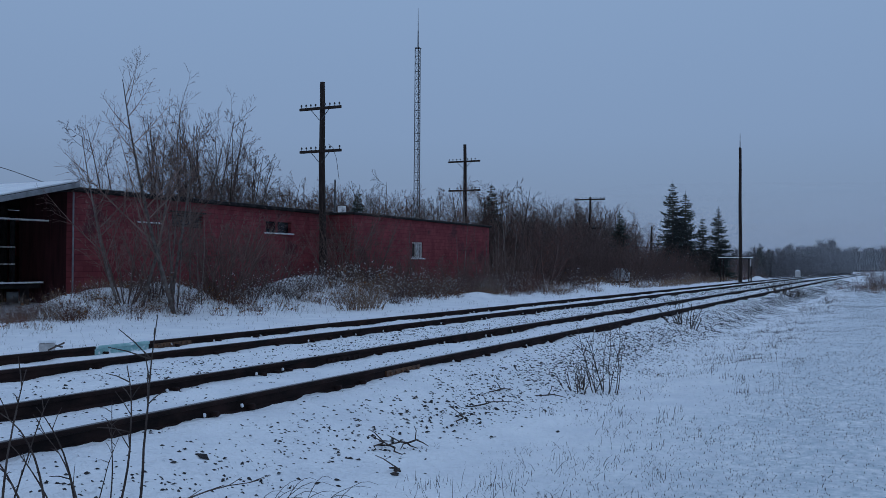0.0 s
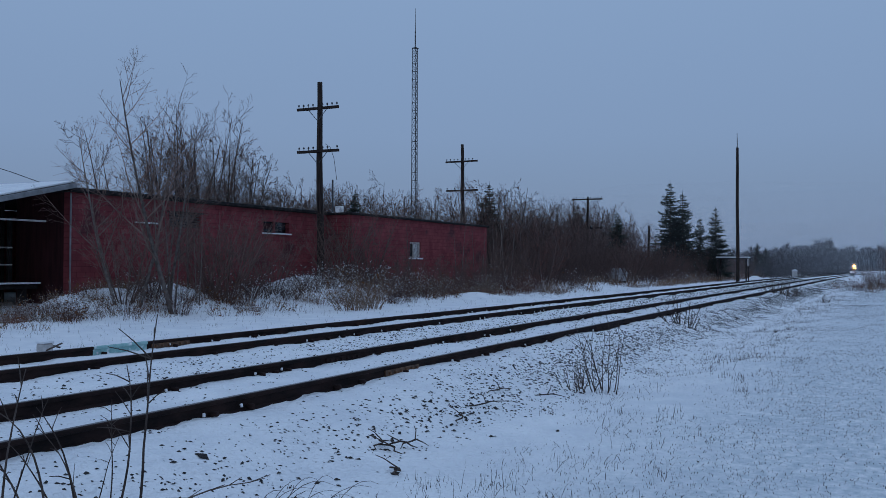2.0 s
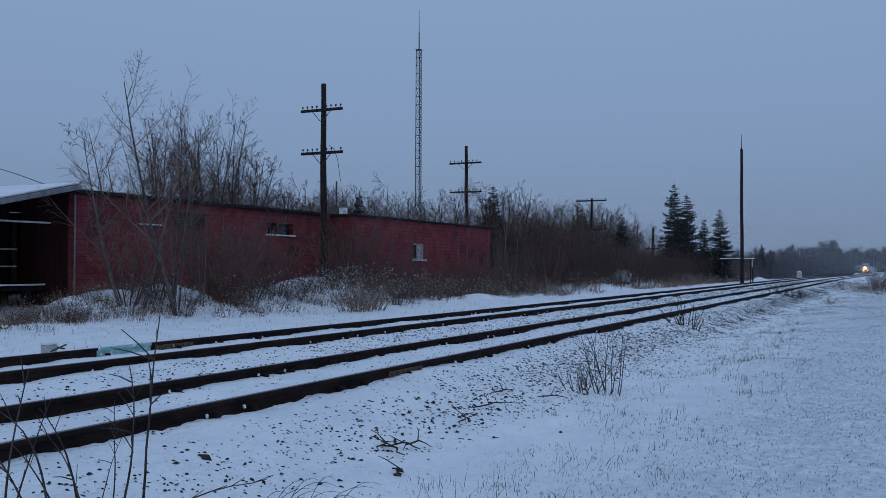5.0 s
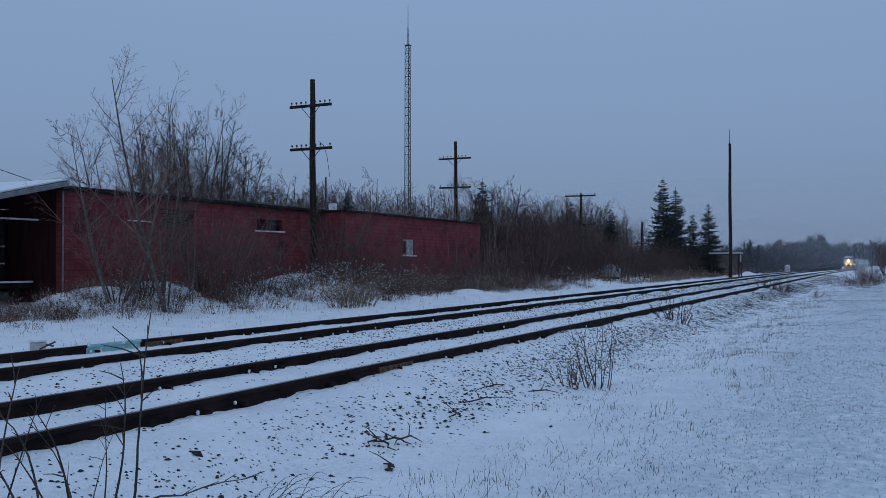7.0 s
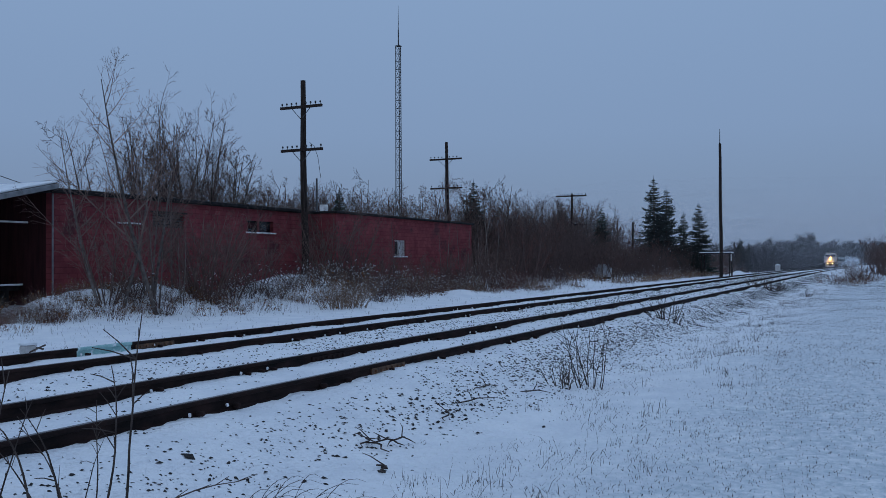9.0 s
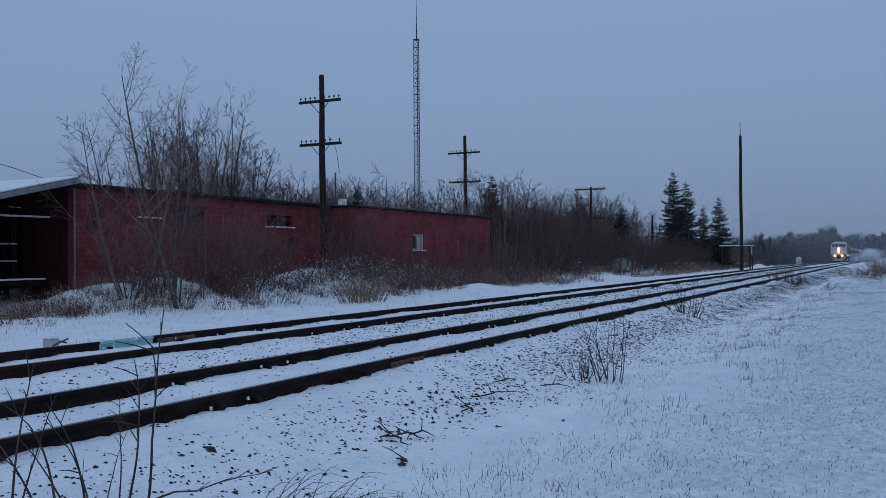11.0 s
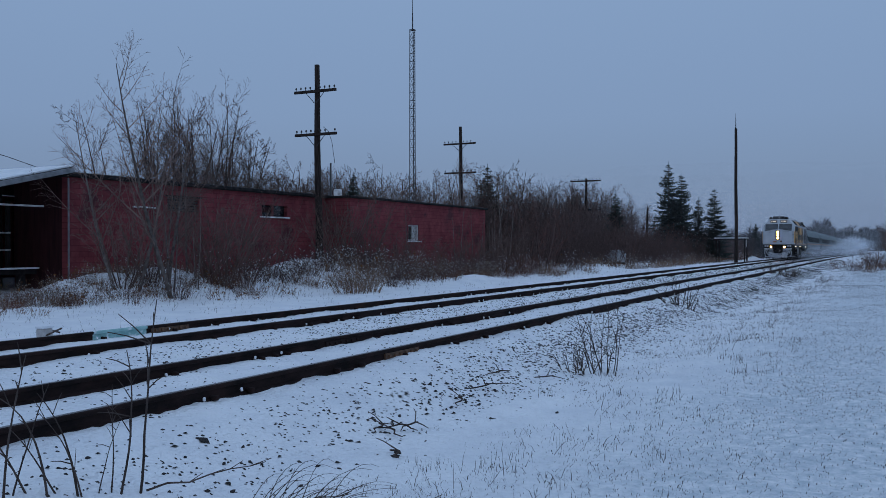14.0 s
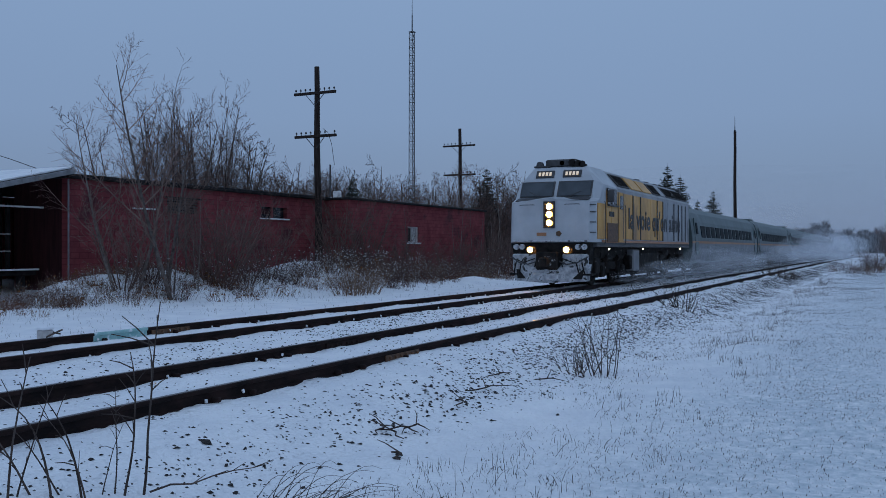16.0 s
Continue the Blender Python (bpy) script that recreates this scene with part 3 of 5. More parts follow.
def build_annex():
    w = thing("annex", pose(0, 0, 0), "red-painted block annex with a small white window", "building")
    x0, x1, y, top = 38.14, 54.85, 24.0, 3.78
    a, b, lo, hi = 44.2, 45.5, 1.68, 2.57
    part("wall", pierced(x0, x1, -0.6, top, y, 0.3, [(a, b, lo, hi)]), RED, w)
    part("near_end_wall", Geo().box((x0 + 0.15, 26.4, 1.6), (0.3, 4.2, 4.36)), RED, w)
    part("far_end_wall", Geo().box((x1 - 0.15, 26.4, 1.6), (0.3, 4.2, 4.36)), RED, w)
    part("rear_wall", Geo().box(((x0 + x1) / 2, 28.65, 1.6), (x1 - x0, 0.3, 4.36)), RED, w)
    part("roof", Geo().box(((x0 + x1) / 2, 26.4, 3.84), (x1 - x0 + 0.2, 5.0, 0.12), 0.02), TAR, w)
    part("fascia", Geo().box(((x0 + x1) / 2, 23.93, 3.83), (x1 - x0 + 0.3, 0.14, 0.12), 0.02), TAR, w, "tarred roof edge")
    part("roof_snow", Geo().box(((x0 + x1) / 2, 26.7, 3.90), (x1 - x0 - 0.3, 4.2, 0.04), 0.01), SNOW, w, "thin snow on the roof")
    win = part("window", Geo().box(((a + b) / 2, y + 0.2, (lo + hi) / 2), (b - a, 0.03, hi - lo)), GLASS, w)
    for x in (a + 0.05, a + 0.62, b - 0.05):
        part("frame_upright", Geo().box((x, y + 0.12, (lo + hi) / 2), (0.10, 0.1, hi - lo), 0.01), CREAM, win, "white window frame")
    for z in (lo + 0.04, hi - 0.04):
        part("frame_rail", Geo().box(((a + b) / 2, y + 0.12, z), (b - a - 0.2, 0.1, 0.08), 0.01), CREAM, win)
    part("sill", Geo().box(((a + b) / 2, y - 0.03, lo - 0.035), (b - a + 0.2, 0.16, 0.07), 0.01), SNOW, win, "snowy sill")
    part("blind", Geo().box((a + 0.93, y + 0.175, (lo + hi) / 2), (0.5, 0.015, hi - lo - 0.16)), CREAM, win, "pale blind behind the pane")
    part("chimney", Geo().box((40.9, 26.5, 4.2), (0.34, 0.34, 0.45), 0.03), CREAM, w, "short pale chimney")
    part("vent_pipe", Geo().tube([(42.2, 27.8, 3.8), (42.2, 27.8, 6.0)], [0.05, 0.05], 8), GALV, w, "thin vent pipe")


# ---- line poles ----
def pole_geo(h, r0, r1, lean=0.0):
    pts = [(lean * i / 8 + 0.02 * math.sin(i), 0.015 * math.cos(i * 1.3), h * i / 8) for i in range(9)]
    return Geo().tube(pts, [r0 + (r1 - r0) * i / 8 for i in range(9)], 12)


def build_pole(x, y, h, arms, length, pins, label, lean=0.0, r=0.17):
    z = land(x, y) - 0.5
    p = thing("telegraph_pole", pose(x, y, z), label, "telegraph pole", "poles along the line")
    part("pole", pole_geo(h - z, r, r * 0.62, lean), POLE, p, smooth_shade=True)
    for drop in arms:
        za = h - z - drop
        xa = lean * za / (h - z)
        arm = part("crossarm", Geo().box((xa - 0.16, 0.0, za), (0.10, length, 0.13), 0.015), POLE, p)
        for s in (-1, 1):
            part("brace", Geo().tube([(xa - 0.17, s * length * 0.22, za - 0.05), (xa - 0.15, s * 0.05, za - 0.55)], [0.018, 0.018], 5), GALV, arm)
        for i in range(pins):
            v = -length / 2 + 0.1 + (length - 0.2) * i / (pins - 1)
            if abs(v) < 0.14 or (i * 7 + int(drop * 10)) % 9 == 4:
                continue
            ins = Geo().tube([(0, 0, 0), (0, 0, 0.07), (0, 0, 0.075), (0, 0, 0.14), (0, 0, 0.17)], [0.014, 0.014, 0.045, 0.042, 0.02], 8)
            part("insulator", ins, GLASS, arm, "", pose(xa - 0.16, v, za + 0.065))
    return p


def build_mast(x, y, top, tip):
    """Three-legged lattice mast with a whip aerial."""
    z0 = land(x, y) - 0.3
    m = thing("lattice_mast", pose(x, y, z0), "tall slim galvanised lattice mast with a whip aerial", "radio mast")
    h, n = top - z0, 30
    wide = lambda z: 0.33 - 0.05 * z / h
    leg = [(math.cos(a), math.sin(a)) for a in (0.3, 0.3 + 2.094, 0.3 + 4.189)]
    for cx, cy in leg:
        part("leg", Geo().tube([(cx * wide(0), cy * wide(0), 0), (cx * wide(h), cy * wide(h), h)], [0.042, 0.036], 6), GALV, m)
    g = Geo()
    for i in range(n):
        za, zb = h * i / n, h * (i + 1) / n
        for j in range(3):
            a, b = leg[j], leg[(j + 1) % 3]
            if j != 1:
                for p, q in ((a, b), (b, a)):
                    g.tube([(p[0] * wide(za), p[1] * wide(za), za), (q[0] * wide(zb), q[1] * wide(zb), zb)], [0.019, 0.019], 4, False)
            g.tube([(a[0] * wide(za), a[1] * wide(za), za), (b[0] * wide(za), b[1] * wide(za), za)], [0.022, 0.022], 4, False)
    part("lattice_bracing", g, GALV, m)
    part("top_plate", Geo().box((0, 0, h + 0.02), (0.5, 0.5, 0.06), 0.01), GALV, m)
    part("whip_aerial", Geo().tube([(0, 0, h), (0, 0, h + 1.6), (0, 0, h + 1.65), (0, 0, tip - z0)], [0.06, 0.05, 0.035, 0.015], 7), GALV, m, "thin whip aerial")


def build_tall_pole(x, y, top):
    z0 = land(x, y) - 0.5
    m = thing("radio_pole", pose(x, y, z0), "tall bare dark wooden pole with a small aerial on top", "pole")
    part("pole", pole_geo(top - z0, 0.19, 0.13, -0.25), POLE, m, smooth_shade=True)
    part("aerial", Geo().tube([(-0.25, 0, top - z0 - 0.3), (-0.25, 0, top - z0 + 1.5)], [0.05, 0.02], 6), GALV, m)
    part("aerial_bracket", Geo().box((-0.25, 0, top - z0 + 0.05), (0.5, 0.12, 0.12), 0.02), GALV, m)


build_warehouse()
build_annex()
old_pole = build_pole(35.9, 24.3, 9.95, (1.27, 3.30), 2.35, 9, "dark creosoted telegraph pole with two crossarms of glass insulators", -0.2, 0.19)
build_pole(64.2, 30.0, 10.7, (1.35, 3.6), 2.75, 9, "leaning dark telegraph pole with two crossarms behind the annex", -0.45, 0.19)
build_pole(83.4, 26.0, 7.85, (0.25, 3.0), 3.0, 9, "dark telegraph pole with a worn crossarm at the top", 0.1)
build_pole(112.0, 27.0, 6.2, (2.6,), 1.8, 5, "short weathered telegraph pole in the thicket")
build_mast(74.6, 40.0, 21.6, 25.4)
part("loose_wire", Geo().tube([(-0.1, -0.3, 7.15), (0.15, -0.4, 7.0), (0.4, -0.45, 6.5), (0.65, -0.45, 5.5)], [0.012] * 4, 5), WIRE, old_pole, "loose hanging wire")
build_tall_pole(95.0, 13.9, 13.2)


def build_yard():
    """Small things beside the line."""
    s = thing("shelter", pose(104.3, 15.75, land(104.3, 15.75)), "low flat-roofed trackside shelter with a snow-edged roof", "shelter")
    part("roof", Geo().box((0, 0, 2.55), (2.2, 3.4, 0.12), 0.03), TAR, s)
    part("roof_snow", Geo().box((0, 0, 2.66), (2.2, 3.4, 0.09), 0.03), SNOW, s, "snow on the roof")
    for a in (-0.9, 0.9):
        for b in (-1.5, 1.5):
            part("post", Geo().box((a, b, 1.2), (0.14, 0.14, 2.6), 0.02), POLE, s)
    part("end_panel", Geo().box((-0.4, -1.62, 2.1), (0.5, 0.06, 0.8), 0.01), CREAM, s, "pale notice panel")
    c = thing("relay_cabinet", pose(155.2, 13.9, land(155.2, 13.9)) @ Matrix.Scale(0.72, 4), "small white steel relay cabinet beside the track", "cabinet")
    part("body", Geo().box((0, 0, 0.85), (0.9, 1.05, 1.35), 0.04), CREAM, c)
    part("lid", Geo().sweep([(-0.62, 1.52), (0, 1.82), (0.62, 1.52)], [(-0.55, 0, 0), (0.55, 0, 0)]), SNOW, c, "snowy pitched lid")
    part("plinth", Geo().box((0, 0, 0.08), (1.1, 1.5, 0.22), 0.03), CREAM, c)
    part("door_panel", Geo().box((-0.46, 0, 0.85), (0.03, 0.8, 1.1), 0.01), CREAM, c)
    d = thing("trackside_box", pose(12.07, 14.45, land(12.07, 14.45)), "low weathered timber box with sticks in snow", "trackside box")
    part("box", Geo().box((0, 0, 0.08), (0.24, 0.20, 0.16), 0.02), CREAM, d)
    part("box_snow", Geo().box((0, 0, 0.19), (0.26, 0.22, 0.05), 0.02), SNOW, d, "cap of snow")
    part("lath", Geo().box((0.25, 0.05, 0.09), (0.45, 0.04, 0.03), 0.01, pose(0, 0, 0, 0, 12, 20)), BARK, d)
    part("lath", Geo().box((0.05, -0.14, 0.08), (0.4, 0.04, 0.03), 0.01, pose(0, 0, 0, 0, -24, -30)), BARK, d)
    q = thing("wrecked_trailer", pose(81.0, 22.4, land(81.0, 22.4) - 0.1, 0, 0, 25) @ Matrix.Scale(0.68, 4), "old rounded trailer plastered with snow in the brush", "trailer")
    part("body", Geo().sweep([(-1.0, 0.4), (-1.05, 1.5), (-0.7, 2.05), (0.7, 2.05), (1.05, 1.5), (1.0, 0.4)], [(-1.5, 0, 0), (1.5, 0, 0)]), CAKED, q, "snow-plastered body")
    part("window", Geo().box((0.2, -1.05, 1.35), (0.8, 0.06, 0.5), 0.04), GLASS, q)
    for a in (-0.8, 0.8):
        part("wheel", Geo().tube([(a, -0.95, 0.35), (a, 0.95, 0.35)], [0.34, 0.34], 14), WIRE, q)


build_yard()


# ---- bare trees and shrubs ----
def limb(g, p, d, length, r, level, rng, counts, wander, rise, spread, min_r, reach=0.42):
    """A limb and its branches; counts: how many branches at each level."""
    n = (7, 4, 2, 1)[min(level, 3)]
    pts, rad = [p.copy()], [r]
    d = d.normalized()
    for i in range(n):
        d = (d + Vector((rng.uniform(-1, 1), rng.uniform(-1, 1), rng.uniform(-1, 1))) * wander * (0.5 + 0.45 * level) + Vector((0, 0, rise if level else 0.02))).normalized()
        p = p + d * length / n
        pts.append(p.copy())
        rad.append(max(min_r * 0.6, r * (1 - 0.85 * (i + 1) / n)))
    g[0 if level == 0 else 1].tube(pts, rad, (7, 3, 3, 3)[min(level, 3)], level == 0)
    if level >= len(counts):
        return
    k = counts[level]
    for c in range(k):
        f = (0.22 if level == 0 else 0.12) + (0.74 if level == 0 else 0.84) * (c + rng.random() * 0.9) / k
        i = min(n - 1, int(f * n))
        q = pts[i].lerp(pts[i + 1], min(1, f * n - i))
        ax = (pts[i + 1] - pts[i]).normalized()
        side = ax.orthogonal()
        side.rotate(Matrix.Rotation(rng.uniform(0, 6.283), 3, ax))
        ang = rng.uniform(0.6, 1.25) * spread
        part_len = length * (reach if level == 0 else 0.5) * rng.uniform(0.6, 1.1) * (1.15 - 0.75 * f)
        limb(g, q, ax * math.cos(ang) + side * math.sin(ang), part_len, max(min_r, r * 0.42 * (1.15 - 0.75 * f)), level + 1, rng, counts, wander, rise, spread, min_r)


def bare_tree(seed, h, label, stems=1, bark=BARK, twig=TWIG, counts=(11, 6, 4), min_r=0.006, lean=0.25, spread=0.7, thick=0.010, rise=0.10, reach=0.42):
    rng = random.Random(seed)
    t = thing("bare_tree", pose(0, 0, -50), label, "tree", "bare trees by the line")
    g = (Geo(), Geo())
    for s in range(stems):
        a = 6.283 * (s + rng.random() * 0.6) / stems
        d = Vector((math.cos(a) * lean, math.sin(a) * lean, 1)) if stems > 1 else Vector((-0.30, 0.0, 1))
        limb(g, Vector((math.cos(a) * 0.15 * (stems > 1), math.sin(a) * 0.15 * (stems > 1), -0.3)), d, h * (rng.uniform(0.72, 1.0) if stems > 1 else 1.0) + 0.3, thick * h, 0, rng, counts, 0.10, rise, spread, min_r, reach)
    part("trunk", g[0], bark, t)
    part("crown", g[1], twig, t, "crown of bare twigs")
    return t


def shrub(seed, h, width, stems, label, twig=TWIG, name="shrub", snow=0.0, min_r=0.004, leaves=0, wild=0.16):
    rng = random.Random(seed)
    t = thing(name, pose(0, 0, -50), label, "shrub", "brush along the line")
    g, s, lf = Geo(), Geo(), Geo()
    for i in range(stems):
        a, q = rng.uniform(0, 6.283), rng.random() ** 0.6
        p = Vector((math.cos(a) * q * width * 0.35, math.sin(a) * q * width * 0.35, -0.15))
        d = Vector((math.cos(a) * q * 0.55 + rng.uniform(-0.2, 0.2), math.sin(a) * q * 0.55 + rng.uniform(-0.2, 0.2), 1)).normalized()
        L, n = h * rng.uniform(0.55, 1.0), 4
        pts = [p.copy()]
        for j in range(n):
            d = (d + Vector((rng.uniform(-1, 1), rng.uniform(-1, 1), rng.uniform(-0.6, 0.5) - (wild > 0.2) * 0.35 * j / n)) * wild).normalized()
            p = p + d * L / n
            pts.append(p.copy())
        g.tube(pts, [min_r * k for k in (2.2, 1.8, 1.4, 1.1, 0.7)], 3, False)
        for b in range(rng.randint(3, 6)):
            j = rng.randint(1, n - 1)
            o = pts[j].lerp(pts[j + 1], rng.random())
            e = (d * (0.9 if wild < 0.2 else 0.2) + Vector((rng.uniform(-1, 1), rng.uniform(-1, 1), rng.uniform(-0.3, 0.6)))).normalized() * L * rng.uniform(0.15, 0.35)
            g.tube([o, o + e], [min_r, min_r * 0.5], 3, False)
            if rng.random() < snow:
                s.tube([o + e * 0.2 + Vector((0, 0, min_r)), o + e * 0.45 + Vector((0, 0, min_r * 1.4))], [min_r * 1.5, min_r * 1.2], 4)
            if rng.random() < leaves:
                q2 = o + e
                r = 0.04
                lf.add([q2, q2 + Vector((r, rng.uniform(-r, r), -r)), q2 + Vector((0, rng.uniform(-r, r), -2 * r)), q2 + Vector((-r, rng.uniform(-r, r), -r))], [(0, 1, 2, 3)])
    tagged(part("stem_tangle", g, twig, t), kind="stuff")
    if s.v:
        tagged(part("twig_snow", s, SNOW, t, "snow lying on the twigs"), kind="stuff")
    if lf.v:
        tagged(part("dry_leaf_mass", lf, DRYLEAF, t), kind="stuff")
    return t


def place(ob, x, y, turn=0.0, size=1.0, tall=1.0, dz=0.0):
    return copy_thing(ob, pose(x, y, land(x, y) + dz, 0, 0, turn) @ Matrix.Diagonal((size, size, size * tall, 1)))


def spruce(seed, h, label):
    rng = random.Random(seed)
    t = thing("spruce", pose(0, 0, -50), label, "spruce tree", "dark spruces beyond the thicket")
    part("trunk", Geo().tube([(0, 0, -0.3), (0.05, 0, h * 0.5), (0, 0, h)], [0.02 * h, 0.012 * h, 0.01], 7), BARK, t)
    g = Geo()
    z = h * 0.08
    while z < h * 0.985:
        f = z / h
        reach = h * 0.27 * (1 - f) ** 0.75 + 0.15
        for b in range(rng.randint(6, 9) if f < 0.9 else 5):
            a = rng.uniform(0, 6.283)
            L = reach * rng.uniform(0.45, 1.12)
            droop = rng.uniform(-0.12, 0.12) + 0.22 * f
            d = Vector((math.cos(a), math.sin(a), 0))
            side = Vector((-d.y, d.x, 0))
            m = 5
            for j in range(m):
                o = d * L * (j + 0.5) / m + Vector((0, 0, z + L * (droop * (j + 0.5) / m - 0.22 * math.sin(2.2 * (j + 0.5) / m) * 0.6)))
                w = L * 0.34 * (1.15 - (j + 0.5) / m) + 0.08
                for sgn in (-1, 1):
                    tip = o + side * sgn * w + d * w * rng.uniform(0.3, 0.8) + Vector((0, 0, -w * rng.uniform(0.2, 0.7)))
                    k = d * L / m * 0.62
                    g.add([o - k, o + k, tip, o + Vector((0, 0, 0.05))], [(0, 1, 2), (0, 3, 1), (1, 3, 2), (3, 0, 2)])
            g.add([d * L * 0.8 + Vector((0, 0, z + L * droop * 0.6)), d * L * 1.12 + Vector((0, 0, z + L * (droop + 0.02))), d * L * 0.85 + side * 0.07 * L + Vector((0, 0, z + L * droop * 0.5)), d * L * 0.85 - side * 0.07 * L + Vector((0, 0, z + L * droop * 0.5))], [(0, 1, 2), (0, 3, 1), (2, 1, 3)])
        z += max(0.14, h * 0.022) * rng.uniform(0.8, 1.3)
    g.tube([(0, 0, h * 0.97), (0, 0, h * 1.03)], [0.04, 0.012], 4)
    part("crown", g, SPRUCE, t, "ragged dark needle crown")
    return t


# ---- train ----
def build_loco():
    t = thing("locomotive", pose(29.74, RAIL_C + 0.755, 0), "grey and yellow diesel passenger locomotive with lit headlights", "locomotive")
    # nose: a flat panel with bevelled corners
    plan = [(0.0, -1.40), (0.30, -1.56), (1.6, -1.57), (1.6, 1.57), (0.30, 1.56), (0.0, 1.40)]
    g = Geo()
    lo = [(x, y, 1.56) for x, y in plan]
    hi = [(x + 0.06, y, 2.98) for x, y in plan]
    g.add(lo + hi, [(0, 1, 7, 6), (1, 2, 8, 7), (2, 3, 9, 8), (3, 4, 10, 9), (4, 5, 11, 10), (5, 4, 3, 2, 1, 0), (6, 7, 8, 9, 10, 11)])
    at_front = lambda y, z: (0.06 * (z - 1.56) / 1.42, y, z)
    g.add([at_front(y, z) for y, z in ((-1.40, 1.56), (1.40, 1.56), (1.40, 2.98), (-1.40, 2.98), (-0.15, 2.08), (0.19, 2.08), (0.19, 2.95), (-0.15, 2.95))],
          [(0, 4, 5, 1), (1, 5, 6, 2), (2, 6, 7, 3), (3, 7, 4, 0)])
    part("nose", g, LOCOGREY, t, "flat grey nose panel")
    g = Geo().add([(0.06, -1.40, 2.97), (0.06, 0, 3.09), (0.06, 1.40, 2.97), (0.50, -1.42, 3.06), (0.50, 0, 3.17), (0.50, 1.42, 3.06), (0.10, -1.42, 2.94), (0.10, 1.42, 2.94)],
                  [(0, 1, 4, 3), (1, 2, 5, 4), (0, 6, 7, 2, 1), (0, 3, 6), (2, 7, 5), (3, 4, 5, 7, 6)])
    part("nose_cap", g, LOCOGREY, t, "slightly peaked nose top")
    # cab above the nose: raked windscreens, forehead, slanting roof corners
    sec = [(0.10, 2.98, 1.42, 1.55), (0.52, 3.10, 1.38, 1.55), (0.86, 3.76, 1.30, 1.50), (1.10, 4.22, 0.98, 1.02), (1.30, 4.28, 0.95, 0.98)]
    g = Geo()
    for x, z, w, _ in sec:
        g.v += [(x, -w, z), (x, w, z)]
    back = [(3.0, -1.57, 2.98), (3.0, 1.57, 2.98), (3.0, -1.57, 3.55), (3.0, 1.57, 3.55), (3.0, -0.98, 4.28), (3.0, 0.98, 4.28)]
    side = [(0.45, -1.57, 2.98), (0.45, 1.57, 2.98), (0.75, -1.57, 3.10), (0.75, 1.57, 3.10), (1.15, -1.56, 3.62), (1.15, 1.56, 3.62)]
    g.v += back + side
    g.f += [(0, 2, 3, 1), (2, 4, 5, 3), (4, 6, 7, 5), (6, 8, 9, 7), (8, 14, 15, 9)]
    g.f += [(0, 16, 18, 2), (2, 18, 20, 4), (4, 20, 6), (16, 10, 12, 20, 18), (20, 12, 14, 8, 6)]
    g.f += [(1, 3, 19, 17), (3, 5, 21, 19), (5, 7, 21), (17, 19, 21, 13, 11), (21, 7, 9, 15, 13), (10, 11, 13, 15, 14, 12)]
    part("cab", g, LOCOGREY, t, "grey cab with raked windscreens")
    rake = math.degrees(math.atan2(0.34, 0.66))
    for s in (-1, 1):
        ws = part("windscreen", Geo().box((0.66, s * 0.69, 3.44), (0.03, 1.16, 0.56), 0.06, pose(0, 0, 0, 0, rake, 0)), CABGLASS, t, "dark windscreen")
        part("windscreen_gasket", Geo().box((0.675, s * 0.69, 3.44), (0.03, 1.26, 0.64), 0.08, pose(0, 0, 0, 0, rake, 0)), LOCODARK, ws)
        part("wiper", Geo().tube([(0.5, s * 0.55, 3.18), (0.60, s * 0.95, 3.36)], [0.012, 0.01], 5), LOCODARK, ws)
        nb = part("number_board", Geo().box((0.965, s * 0.50, 4.0), (0.05, 0.68, 0.29), 0.03, pose(0, 0, 0, 0, 27, 0)), LOCODARK, t, "black number board")
        for i in range(4):
            part("number_bar", Geo().box((0.928, s * 0.50 - 0.20 + 0.133 * i, 4.01), (0.02, 0.085, 0.15), 0.01, pose(0, 0, 0, 0, 27, 0)), NUMGLOW, nb, "lit yellowish bar")
        part("nose_handrail", Geo().tube([(-0.03, s * 0.55, 2.86), (-0.05, s * 0.6, 2.87), (-0.05, s * 1.05, 2.87), (-0.03, s * 1.1, 2.86)], [0.014] * 4, 5), LOCODARK, t)
    hb = part("headlight_housing", Geo().box((0.12, 0.02, 2.515), (0.04, 0.40, 0.93)).box((0.15, -0.165, 2.515), (0.40, 0.03, 0.90)).box((0.15, 0.205, 2.515), (0.40, 0.03, 0.90)).box((0.15, 0.02, 2.965), (0.40, 0.40, 0.03)).box((0.15, 0.02, 2.065), (0.40, 0.40, 0.03)), LOCODARK, t, "dark upright headlight housing")
    for z in (2.80, 2.53, 2.23):
        part("reflector", Geo().tube([(0.09, 0.02, z), (0.06, 0.02, z), (0.0, 0.02, z), (-0.04, 0.02, z)], [0.088, 0.098, 0.108, 0.110], 18, False), SILVER, hb, "bright reflector bowl")
        part("headlight", Geo().tube([(0.09, 0.02, z), (0.06, 0.02, z), (0.05, 0.02, z)], [0.086, 0.086, 0.05], 14), LAMP, hb, "glowing headlight")
    part("nose_badge", Geo().box((-0.005, 0.30, 1.84), (0.02, 0.36, 0.12), 0.02), ORANGE, t, "small orange badge")
    part("leaf_badge", Geo().tube([(-0.012, -0.32, 1.86), (0.01, -0.32, 1.86)], [0.10, 0.11], 5), BRASSY, t, "small dark red badge")
    part("nose_stripe", Geo().box((-0.012, 0, 1.60), (0.05, 2.80, 0.05), 0.01), CAKED, t, "frosted lip under the nose")
    # pilot, plough, coupler and ditch lights
    g = Geo()
